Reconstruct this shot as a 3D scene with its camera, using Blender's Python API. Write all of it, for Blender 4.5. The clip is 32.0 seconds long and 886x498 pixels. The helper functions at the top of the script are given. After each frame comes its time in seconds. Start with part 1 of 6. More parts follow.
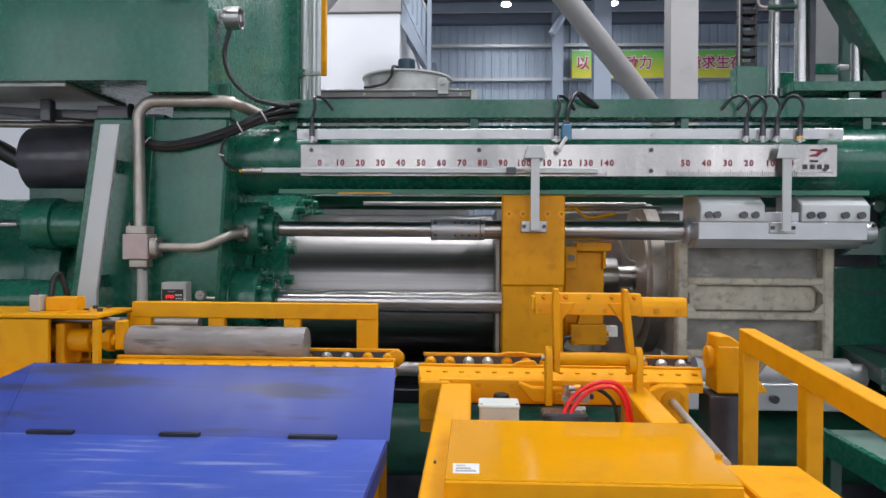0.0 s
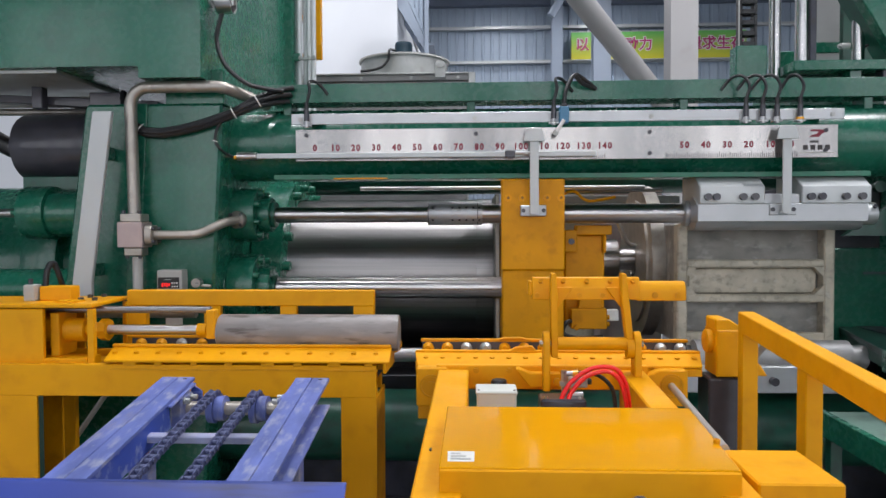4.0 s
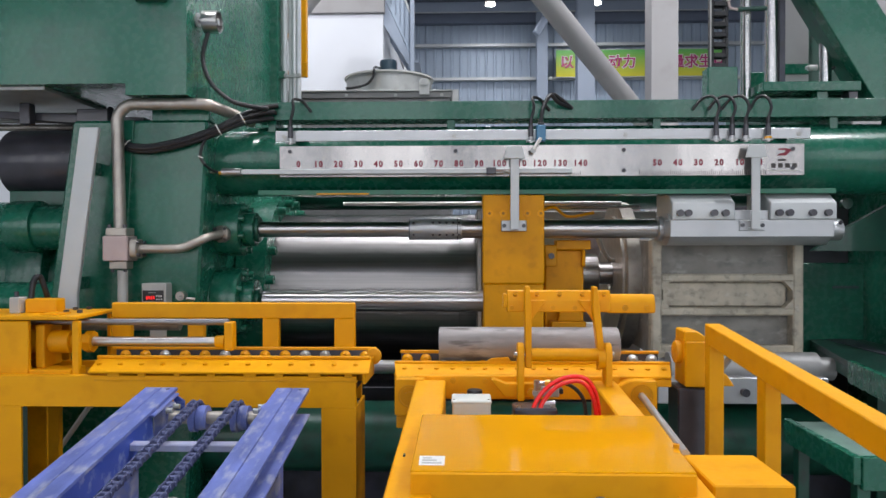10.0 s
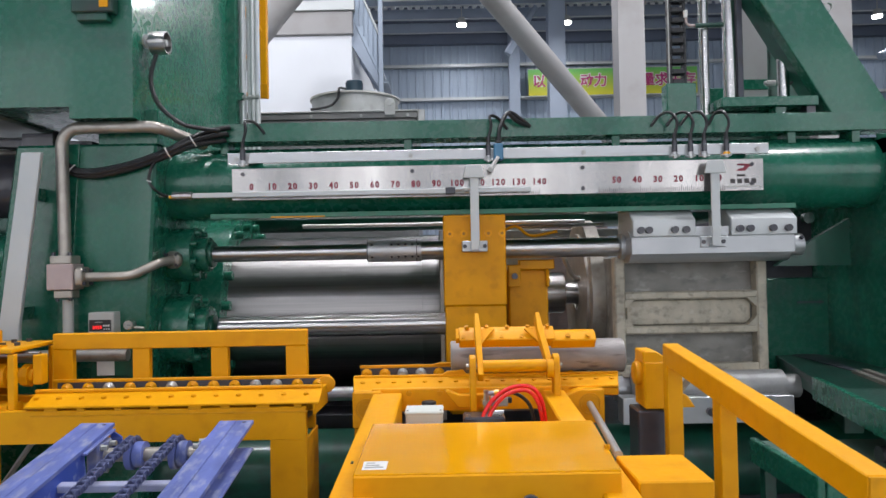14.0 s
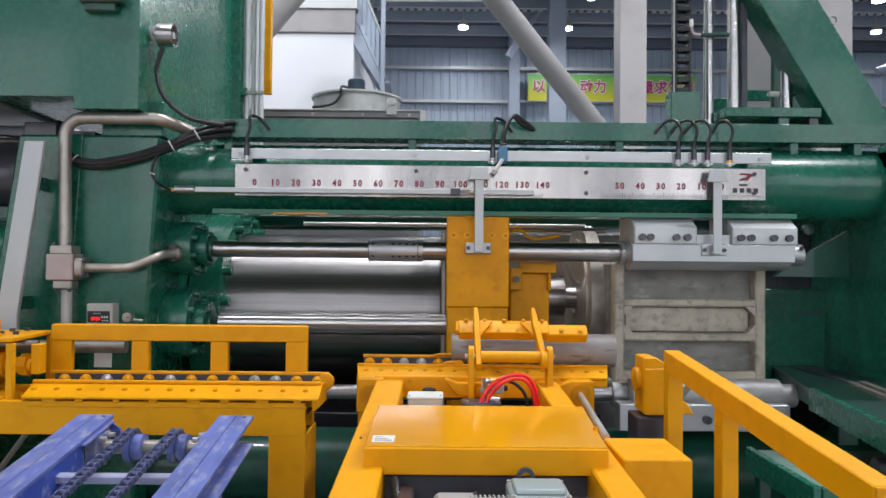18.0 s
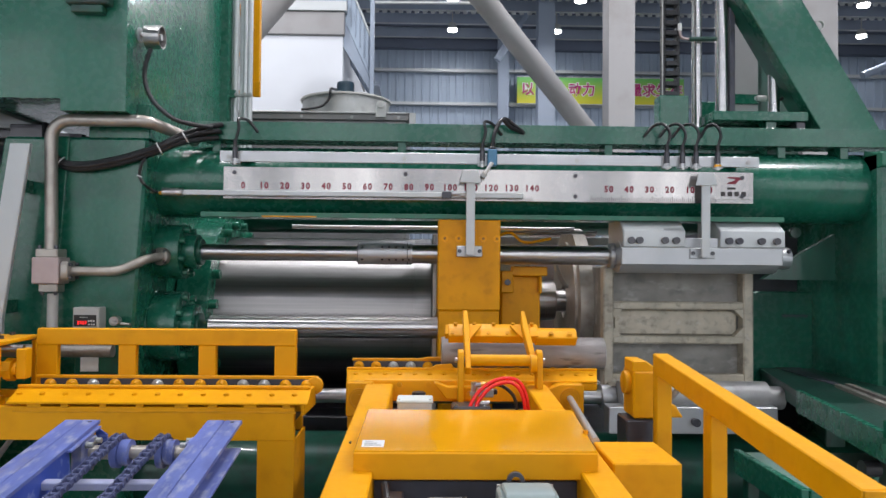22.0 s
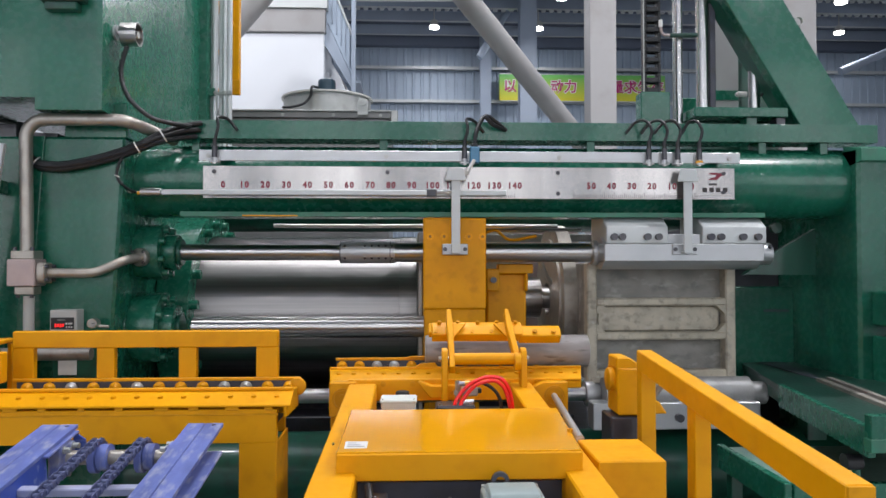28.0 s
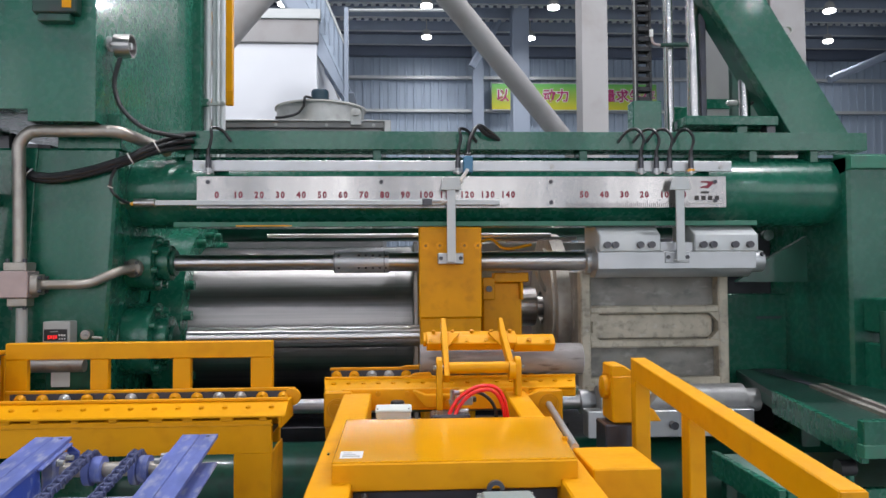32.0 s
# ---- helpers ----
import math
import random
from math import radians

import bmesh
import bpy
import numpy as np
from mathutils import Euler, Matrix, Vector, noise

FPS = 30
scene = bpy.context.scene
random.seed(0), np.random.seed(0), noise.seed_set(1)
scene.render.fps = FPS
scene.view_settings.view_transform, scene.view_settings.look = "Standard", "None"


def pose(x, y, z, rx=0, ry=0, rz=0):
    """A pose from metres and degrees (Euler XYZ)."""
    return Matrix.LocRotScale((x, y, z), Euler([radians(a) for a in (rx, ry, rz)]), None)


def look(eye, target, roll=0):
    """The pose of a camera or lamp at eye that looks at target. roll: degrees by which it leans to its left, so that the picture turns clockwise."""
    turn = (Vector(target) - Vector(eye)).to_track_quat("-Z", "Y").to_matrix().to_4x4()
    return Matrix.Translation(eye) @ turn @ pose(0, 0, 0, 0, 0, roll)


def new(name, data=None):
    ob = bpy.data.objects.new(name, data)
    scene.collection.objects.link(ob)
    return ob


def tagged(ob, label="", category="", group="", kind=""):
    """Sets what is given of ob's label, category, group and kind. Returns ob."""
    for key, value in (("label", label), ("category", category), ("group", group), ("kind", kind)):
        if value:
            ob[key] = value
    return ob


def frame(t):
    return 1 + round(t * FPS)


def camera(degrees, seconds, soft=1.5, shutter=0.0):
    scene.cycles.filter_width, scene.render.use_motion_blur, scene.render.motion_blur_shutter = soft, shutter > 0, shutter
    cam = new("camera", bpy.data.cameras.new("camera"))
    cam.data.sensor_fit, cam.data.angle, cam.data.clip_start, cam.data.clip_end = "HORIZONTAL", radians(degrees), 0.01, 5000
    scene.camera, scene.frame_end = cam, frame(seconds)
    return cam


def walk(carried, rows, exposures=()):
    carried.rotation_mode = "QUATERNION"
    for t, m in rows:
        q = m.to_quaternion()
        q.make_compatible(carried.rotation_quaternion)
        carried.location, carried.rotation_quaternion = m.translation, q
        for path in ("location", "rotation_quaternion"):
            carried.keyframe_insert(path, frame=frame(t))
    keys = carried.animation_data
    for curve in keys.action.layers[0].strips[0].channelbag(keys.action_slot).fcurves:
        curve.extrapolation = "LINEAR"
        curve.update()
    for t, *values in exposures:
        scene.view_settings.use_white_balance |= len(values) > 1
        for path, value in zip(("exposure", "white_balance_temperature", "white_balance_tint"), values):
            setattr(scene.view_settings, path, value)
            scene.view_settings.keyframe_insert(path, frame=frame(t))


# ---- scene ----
cam = camera(63.02, 32.0)
PATH = [
    (0, (0.073, -3.532, 1.540), (-0.0650, -0.5349, 1.5163), 0.36),
    (0.5, (0.077, -3.527, 1.545), (-0.0608, -0.5310, 1.4993), 0.31),
    (1, (0.078, -3.513, 1.544), (-0.0625, -0.5175, 1.4785), 0.17),
    (1.5, (0.079, -3.501, 1.541), (-0.0673, -0.5057, 1.4586), 0.00),
    (2, (0.082, -3.503, 1.544), (-0.0708, -0.5082, 1.4479), -0.16),
    (2.5, (0.079, -3.505, 1.544), (-0.0740, -0.5102, 1.4432), -0.23),
    (3, (0.080, -3.506, 1.545), (-0.0730, -0.5111, 1.4458), -0.25),
    (3.5, (0.088, -3.505, 1.543), (-0.0626, -0.5101, 1.4497), -0.24),
    (5.5, (0.093, -3.503, 1.543), (-0.0113, -0.5060, 1.4709), -0.08),
    (6, (0.093, -3.505, 1.544), (0.0010, -0.5072, 1.4830), -0.07),
    (6.5, (0.092, -3.508, 1.545), (0.0095, -0.5094, 1.4937), -0.13),
    (7, (0.096, -3.510, 1.549), (0.0188, -0.5115, 1.5056), -0.17),
    (7.5, (0.097, -3.510, 1.545), (0.0230, -0.5112, 1.5129), -0.27),
    (8, (0.100, -3.515, 1.547), (0.0233, -0.5163, 1.5207), -0.35),
    (8.5, (0.099, -3.519, 1.548), (0.0138, -0.5207, 1.5245), -0.35),
    (9, (0.107, -3.528, 1.542), (0.0111, -0.5299, 1.5195), -0.25),
    (9.5, (0.117, -3.548, 1.544), (0.0162, -0.5494, 1.5182), -0.14),
    (10, (0.131, -3.587, 1.542), (0.0394, -0.5883, 1.5147), -0.08),
    (10.5, (0.159, -3.641, 1.544), (0.0885, -0.6415, 1.5180), 0.00),
    (11, (0.183, -3.639, 1.545), (0.1360, -0.6393, 1.5278), -0.07),
    (11.5, (0.204, -3.574, 1.552), (0.1699, -0.5739, 1.5452), -0.21),
    (12, (0.237, -3.530, 1.546), (0.2007, -0.5304, 1.5536), -0.38),
    (12.5, (0.245, -3.514, 1.551), (0.2015, -0.5148, 1.5699), -0.59),
    (13, (0.238, -3.514, 1.547), (0.1943, -0.5141, 1.5787), -0.82),
    (13.5, (0.236, -3.514, 1.548), (0.2029, -0.5148, 1.5907), -1.03),
    (14, (0.238, -3.508, 1.551), (0.2279, -0.5085, 1.6043), -1.11),
    (14.5, (0.231, -3.508, 1.551), (0.2458, -0.5087, 1.6104), -1.09),
    (16.5, (0.208, -3.507, 1.547), (0.2336, -0.5079, 1.6115), 0.12),
    (17, (0.203, -3.506, 1.546), (0.2237, -0.5067, 1.6103), 0.36),
    (17.5, (0.200, -3.506, 1.545), (0.2175, -0.5071, 1.6077), 0.47),
    (18, (0.198, -3.508, 1.546), (0.2154, -0.5082, 1.6073), 0.52),
    (18.5, (0.197, -3.505, 1.548), (0.2220, -0.5053, 1.6070), 0.52),
    (19, (0.199, -3.502, 1.548), (0.2334, -0.5030, 1.6064), 0.51),
    (19.5, (0.201, -3.502, 1.549), (0.2478, -0.5028, 1.6068), 0.51),
    (20, (0.204, -3.495, 1.550), (0.2590, -0.4961, 1.6076), 0.53),
    (20.5, (0.202, -3.498, 1.551), (0.2623, -0.4990, 1.6102), 0.55),
    (21, (0.196, -3.503, 1.550), (0.2578, -0.5047, 1.6124), 0.55),
    (21.5, (0.193, -3.505, 1.549), (0.2554, -0.5068, 1.6153), 0.54),
    (22, (0.196, -3.504, 1.551), (0.2585, -0.5055, 1.6217), 0.50),
    (22.5, (0.196, -3.502, 1.551), (0.2620, -0.5042, 1.6277), 0.48),
    (23, (0.193, -3.504, 1.553), (0.2633, -0.5059, 1.6338), 0.49),
    (23.5, (0.196, -3.506, 1.552), (0.2691, -0.5085, 1.6348), 0.48),
    (24, (0.193, -3.507, 1.551), (0.2738, -0.5097, 1.6327), 0.50),
    (24.5, (0.194, -3.501, 1.553), (0.2838, -0.5029, 1.6257), 0.47),
    (25, (0.198, -3.493, 1.551), (0.2975, -0.4956, 1.6168), 0.43),
    (25.5, (0.199, -3.488, 1.553), (0.3067, -0.4909, 1.6101), 0.34),
    (27.5, (0.201, -3.484, 1.555), (0.3267, -0.4872, 1.6095), 0.02),
    (28, (0.201, -3.486, 1.554), (0.3303, -0.4895, 1.6152), -0.03),
    (28.5, (0.202, -3.485, 1.555), (0.3353, -0.4887, 1.6230), -0.07),
    (29, (0.203, -3.487, 1.554), (0.3397, -0.4907, 1.6289), -0.12),
    (29.5, (0.203, -3.487, 1.555), (0.3437, -0.4917, 1.6334), -0.15),
    (30, (0.204, -3.487, 1.554), (0.3462, -0.4917, 1.6362), -0.20),
    (30.5, (0.203, -3.486, 1.555), (0.3474, -0.4911, 1.6394), -0.22),
    (31, (0.202, -3.490, 1.555), (0.3506, -0.4954, 1.6435), -0.31),
    (31.5, (0.202, -3.492, 1.554), (0.3534, -0.4969, 1.6486), -0.36),
    (32, (0.199, -3.494, 1.555), (0.3550, -0.4996, 1.6531), -0.38),
]
walk(cam, [(t, look(eye, target, roll)) for t, eye, target, roll in PATH])

# ---- world and light ----
world = bpy.data.worlds.new("hall_air")
world.use_nodes = True
scene.world = world
world.node_tree.nodes["Background"].inputs[0].default_value = (0.55, 0.65, 0.8, 1)
world.node_tree.nodes["Background"].inputs[1].default_value = 0.3
scene.view_settings.exposure = 0.0


# ---- materials ----
def material(name, color, rough=0.5, metal=0.0, spread=0.12, scale=6.0, bump=0.05, fine=120.0, coat=0.0,
             stretch=(1, 1, 1), dirt=None, dirt_amount=0.0, rough_spread=0.1, glow=0.0, scuff=None, scuff_amount=0.0, scuff_stretch=(2, 30, 30), scuff_cut=0.60, axial="", shine=0.5):
    m = bpy.data.materials.new(name)
    m.use_nodes = True
    nt = m.node_tree
    b = nt.nodes["Principled BSDF"]
    b.inputs["Metallic"].default_value = metal
    b.inputs["Coat Weight"].default_value = coat
    b.inputs["Coat Roughness"].default_value = 0.08
    b.inputs["Specular IOR Level"].default_value = shine
    if axial:
        # turned steel: the gloss is drawn out along the bar
        b.inputs["Anisotropic"].default_value = 0.85
        b.inputs["Anisotropic Rotation"].default_value = 0.25
        tg = nt.nodes.new("ShaderNodeTangent")
        tg.direction_type, tg.axis = "RADIAL", axial
        nt.links.new(tg.outputs["Tangent"], b.inputs["Tangent"])
    geo = nt.nodes.new("ShaderNodeTexCoord")
    mp = nt.nodes.new("ShaderNodeMapping")
    mp.inputs["Scale"].default_value = stretch
    nt.links.new(geo.outputs["Object"], mp.inputs["Vector"])

    def noise_node(s, detail):
        n = nt.nodes.new("ShaderNodeTexNoise")
        n.inputs["Scale"].default_value = s
        n.inputs["Detail"].default_value = detail
        nt.links.new(mp.outputs["Vector"], n.inputs["Vector"])
        return n

    big, small = noise_node(scale, 5), noise_node(fine, 3)
    ramp = nt.nodes.new("ShaderNodeValToRGB")
    lo = tuple(c * (1 - spread) for c in color)
    hi = tuple(min(1, c * (1 + spread)) for c in color)
    ramp.color_ramp.elements[0].position, ramp.color_ramp.elements[0].color = 0.3, (*lo, 1)
    ramp.color_ramp.elements[1].position, ramp.color_ramp.elements[1].color = 0.7, (*hi, 1)
    nt.links.new(big.outputs["Fac"], ramp.inputs["Fac"])
    out = ramp.outputs["Color"]
    if dirt:
        stain = noise_node(scale * 2.7, 8)
        cut = nt.nodes.new("ShaderNodeValToRGB")
        cut.color_ramp.elements[0].position = 0.52
        cut.color_ramp.elements[1].position = 0.72
        cut.color_ramp.elements[1].color = (dirt_amount,) * 3 + (1,)
        nt.links.new(stain.outputs["Fac"], cut.inputs["Fac"])
        mix = nt.nodes.new("ShaderNodeMix")
        mix.data_type = "RGBA"
        nt.links.new(cut.outputs["Color"], mix.inputs[0])
        nt.links.new(out, mix.inputs[6])
        mix.inputs[7].default_value = (*dirt, 1)
        out = mix.outputs[2]
    if scuff:
        # thin drawn-out scratches and rubs; on chrome and ram, streaks of reflected light
        sm = nt.nodes.new("ShaderNodeMapping")
        sm.inputs["Scale"].default_value = scuff_stretch
        sm.inputs["Rotation"].default_value = (0.0, 0.0, 0.0 if axial else 0.12)
        nt.links.new(geo.outputs["Object"], sm.inputs["Vector"])
        sn = nt.nodes.new("ShaderNodeTexNoise")
        sn.inputs["Scale"].default_value, sn.inputs["Detail"].default_value = 1.0, 6
        nt.links.new(sm.outputs["Vector"], sn.inputs["Vector"])
        sc = nt.nodes.new("ShaderNodeValToRGB")
        sc.color_ramp.elements[0].position, sc.color_ramp.elements[1].position = scuff_cut, scuff_cut + 0.12
        sc.color_ramp.elements[1].color = (scuff_amount,) * 3 + (1,)
        nt.links.new(sn.outputs["Fac"], sc.inputs["Fac"])
        sx = nt.nodes.new("ShaderNodeMix")
        sx.data_type = "RGBA"
        nt.links.new(sc.outputs["Color"], sx.inputs[0])
        nt.links.new(out, sx.inputs[6])
        sx.inputs[7].default_value = (*scuff, 1)
        out = sx.outputs[2]
    nt.links.new(out, b.inputs["Base Color"])
    rr = nt.nodes.new("ShaderNodeMapRange")
    rr.inputs["To Min"].default_value = max(0.02, rough - rough_spread)
    rr.inputs["To Max"].default_value = min(1, rough + rough_spread)
    nt.links.new(small.outputs["Fac"], rr.inputs["Value"])
    nt.links.new(rr.outputs["Result"], b.inputs["Roughness"])
    if bump:
        bp = nt.nodes.new("ShaderNodeBump")
        bp.inputs["Strength"].default_value = bump
        bp.inputs["Distance"].default_value = 0.004
        nt.links.new(small.outputs["Fac"], bp.inputs["Height"])
        nt.links.new(bp.outputs["Normal"], b.inputs["Normal"])
    if glow:
        b.inputs["Emission Color"].default_value = (*color, 1)
        b.inputs["Emission Strength"].default_value = glow
    return m


GREEN = material("green_enamel", (0.009, 0.115, 0.069), 0.27, 0, 0.12, 2.2, 0.035, 30, coat=0.3, dirt=(0.014, 0.055, 0.042), dirt_amount=0.4, scuff=(0.05, 0.17, 0.12), scuff_amount=0.12, scuff_stretch=(4, 9, 14), scuff_cut=0.62)
GREEN_DARK = material("green_oily_and_dimmed", (0.008, 0.082, 0.052), 0.36, 0, 0.2, 5, 0.05, 60, coat=0.2, dirt=(0.016, 0.025, 0.022), dirt_amount=0.6)
GREEN_BLACK = material("green_blackened", (0.010, 0.044, 0.032), 0.36, 0, 0.3, 4, 0.08, 60, coat=0.1, dirt=(0.03, 0.032, 0.032), dirt_amount=0.7)
GREEN_GREY = material("green_worn", (0.03, 0.17, 0.105), 0.4, 0, 0.15, 5, 0.06, 80, dirt=(0.08, 0.1, 0.09), dirt_amount=0.4)
YELLOW = material("yellow_enamel", (0.78, 0.345, 0.0003), 0.44, 0, 0.06, 4, 0.10, 55, coat=0.0, dirt=(0.55, 0.20, 0.001), dirt_amount=0.35, scuff=(0.82, 0.40, 0.015), scuff_amount=0.35, scuff_stretch=(5, 12, 12), scuff_cut=0.62, shine=0.25)
YELLOW_GLOSS = material("yellow_gloss", (0.76, 0.335, 0.0003), 0.15, 0, 0.05, 3, 0.11, 9, coat=0.5, dirt=(0.72, 0.29, 0.001), dirt_amount=0.25, scuff=(0.82, 0.40, 0.015), scuff_amount=0.25, scuff_stretch=(16, 3, 8), scuff_cut=0.62, shine=0.3)
YELLOW_OLD = material("yellow_greasy", (0.68, 0.295, 0.0006), 0.45, 0, 0.10, 6, 0.10, 70, coat=0.0, dirt=(0.42, 0.16, 0.003), dirt_amount=0.45, shine=0.25)
# dark yellow for the shade inside the bolt sockets
YELLOW_SOCKET_SHADE = material("yellow_socket_shade", (0.30, 0.13, 0.004), 0.5, 0, 0.15, 20, 0.05, 90)
BLUE = material("blue_paint", (0.040, 0.078, 0.36), 0.40, 0, 0.18, 2.2, 0.10, 14, dirt=(0.085, 0.125, 0.42), dirt_amount=0.6, scuff=(0.30, 0.35, 0.56), scuff_amount=0.6, scuff_stretch=(3.0, 26, 26), scuff_cut=0.56)
BLUE_SMEARED = material("blue_smeared", (0.033, 0.060, 0.30), 0.42, 0, 0.15, 2.2, 0.10, 14, dirt=(0.06, 0.09, 0.33), dirt_amount=0.5, scuff=(0.035, 0.035, 0.06), scuff_amount=0.75, scuff_stretch=(2.0, 8, 20), scuff_cut=0.51)
BLUE_WORN = material("blue_worn", (0.115, 0.15, 0.40), 0.45, 0, 0.3, 7, 0.12, 60, stretch=(2.0, 0.7, 1), dirt=(0.40, 0.41, 0.47), dirt_amount=0.75, scuff=(0.26, 0.235, 0.21), scuff_amount=0.75, scuff_stretch=(9, 3.2, 8), scuff_cut=0.57)
# paler blue carries the light from above that falls on the cross bars
BLUE_PALE = material("blue_top_lit", (0.30, 0.32, 0.46), 0.5, 0, 0.2, 9, 0.1, 60, dirt=(0.40, 0.40, 0.42), dirt_amount=0.6)
BLUE_CHAIN = material("blue_grey_chain", (0.10, 0.115, 0.23), 0.45, 0.4, 0.3, 20, 0.1, 150)
# chrome and ram: lengthwise colour streaks stand for narrow bands of reflection
CHROME = material("hard_chrome", (0.52, 0.505, 0.495), 0.32, 1, 0.14, 3, 0, 160, rough_spread=0.05, stretch=(0.12, 9, 9), scuff=(0.34, 0.325, 0.32), scuff_amount=0.7, scuff_stretch=(1.2, 80, 80), scuff_cut=0.50, axial="X")
CHROME_UPRIGHT = material("hard_chrome_upright", (0.60, 0.59, 0.585), 0.22, 1, 0.08, 3, 0.012, 160, rough_spread=0.05, stretch=(9, 9, 0.12), scuff=(0.40, 0.39, 0.385), scuff_amount=0.6, scuff_stretch=(80, 80, 1.2), scuff_cut=0.52, axial="Z")
RAM = material("ground_steel", (0.32, 0.303, 0.30), 0.41, 1, 0.2, 2, 0, 120, rough_spread=0.07, stretch=(0.08, 10, 10), dirt=(0.34, 0.32, 0.31), dirt_amount=0.6, scuff=(0.26, 0.25, 0.25), scuff_amount=0.85, scuff_stretch=(0.7, 60, 60), scuff_cut=0.49, axial="X")
# broad light and dark bands in this colour stand for reflections on the ruler
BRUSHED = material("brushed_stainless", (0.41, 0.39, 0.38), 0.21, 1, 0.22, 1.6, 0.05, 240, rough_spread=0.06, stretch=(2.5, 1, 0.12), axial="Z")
ALU = material("milled_aluminium", (0.47, 0.48, 0.49), 0.42, 0.75, 0.07, 5, 0.03, 160, scuff=(0.40, 0.40, 0.40), scuff_amount=0.5, scuff_stretch=(3, 20, 40))
SILVER_PAINT = material("silver_paint", (0.50, 0.52, 0.52), 0.5, 0.4, 0.05, 3, 0.06, 120)
PIPE = material("zinc_pipe", (0.40, 0.37, 0.33), 0.42, 0.75, 0.16, 9, 0.06, 90, dirt=(0.22, 0.17, 0.13), dirt_amount=0.4)
PINK_STEEL = material("phosphated_steel", (0.45, 0.36, 0.35), 0.5, 0.5, 0.12, 12, 0.04, 120)
SHOE = material("machined_casting", (0.36, 0.36, 0.355), 0.48, 0.45, 0.15, 7, 0.25, 40, dirt=(0.22, 0.22, 0.21), dirt_amount=0.5)
TREAD = material("rubbed_tread", (0.15, 0.24, 0.20), 0.4, 0.1, 0.2, 5, 0.06, 60, dirt=(0.09, 0.12, 0.10), dirt_amount=0.5)
CAST = material("cast_grey_iron", (0.47, 0.43, 0.345), 0.6, 0.1, 0.2, 9, 0.9, 22, stretch=(1, 1, 1.15), dirt=(0.21, 0.19, 0.155), dirt_amount=0.75, scuff=(0.55, 0.53, 0.47), scuff_amount=0.7, scuff_stretch=(20, 20, 24), scuff_cut=0.60)
CAST_PANEL = material("cast_panel", (0.255, 0.245, 0.225), 0.55, 0.15, 0.28, 5, 0.9, 18, stretch=(0.9, 1, 1.2), dirt=(0.15, 0.15, 0.145), dirt_amount=0.75, scuff=(0.42, 0.41, 0.38), scuff_amount=0.6, scuff_stretch=(11, 20, 20), scuff_cut=0.58)
BILLET = material("sawn_aluminium", (0.26, 0.238, 0.23), 0.52, 0.15, 0.24, 5, 0.2, 60, stretch=(0.6, 2, 2), dirt=(0.36, 0.335, 0.325), dirt_amount=0.7, scuff=(0.105, 0.088, 0.08), scuff_amount=0.85, scuff_stretch=(7, 26, 40), scuff_cut=0.56)
BLACK = material("black_rubber", (0.012, 0.012, 0.014), 0.42, 0, 0.3, 20, 0.05, 150)
BLACK_STEEL = material("black_steel", (0.048, 0.047, 0.058), 0.32, 0.2, 0.3, 8, 0.05, 100, coat=0.3)
DARK = material("dark_oil_and_shade", (0.058, 0.060, 0.080), 0.42, 0.1, 0.4, 6, 0.1, 80, dirt=(0.06, 0.055, 0.05), dirt_amount=0.5)
GREY = material("machine_grey", (0.42, 0.42, 0.40), 0.45, 0, 0.06, 6, 0.04, 120)
COOLER = material("dull_cooler_sheet", (0.20, 0.20, 0.20), 0.5, 0.3, 0.12, 4, 0.05, 60, dirt=(0.13, 0.13, 0.13), dirt_amount=0.5)
MOTOR_BLUE = material("dark_blue_motor", (0.03, 0.06, 0.085), 0.4, 0, 0.15, 9, 0.05, 80)
CONDUIT = material("zinc_conduit", (0.60, 0.62, 0.62), 0.38, 0.35, 0.08, 8, 0.03, 90)
GREY_GREEN = material("motor_box_grey", (0.27, 0.33, 0.33), 0.4, 0, 0.06, 8, 0.04, 120)
WHITE_BOX = material("pale_box", (0.62, 0.66, 0.62), 0.4, 0, 0.03, 6, 0.02, 120)
WHITE_WALL = material("white_plaster", (0.74, 0.76, 0.80), 0.7, 0, 0.02, 2, 0.03, 60)
RED_HOSE = material("red_hose", (0.85, 0.015, 0.012), 0.3, 0, 0.05, 20, 0.02, 200, coat=0.3)
RED_INK = material("red_ink", (0.19, 0.007, 0.026), 0.5, 0, 0.1, 30, 0, 200)
BLACK_INK = material("black_ink", (0.03, 0.025, 0.025), 0.5, 0, 0.1, 30, 0, 200)
RED_GLOW = material("red_digits", (0.9, 0.02, 0.02), 0.4, 0, 0.02, 30, 0, 200, glow=0.8)
LABEL = material("paper_label", (0.72, 0.71, 0.68), 0.5, 0, 0.05, 30, 0, 200)
SENSOR_BLUE = material("blue_switch", (0.06, 0.19, 0.32), 0.4, 0, 0.06, 30, 0.02, 200)
AMBER = material("amber_plastic", (0.85, 0.4, 0.02), 0.35, 0, 0.05, 30, 0, 200)
WALL_SHEET = material("wall_sheet", (0.34, 0.41, 0.50), 0.5, 0.1, 0.05, 0.6, 0.03, 30, dirt=(0.27, 0.32, 0.40), dirt_amount=0.3)
STEEL_GREY = material("grey_steelwork", (0.335, 0.325, 0.325), 0.55, 0.05, 0.06, 1.2, 0.04, 40, dirt=(0.26, 0.24, 0.225), dirt_amount=0.5)
STEEL_BLUE = material("blue_grey_steelwork", (0.29, 0.34, 0.42), 0.5, 0.05, 0.05, 1.2, 0.04, 40)
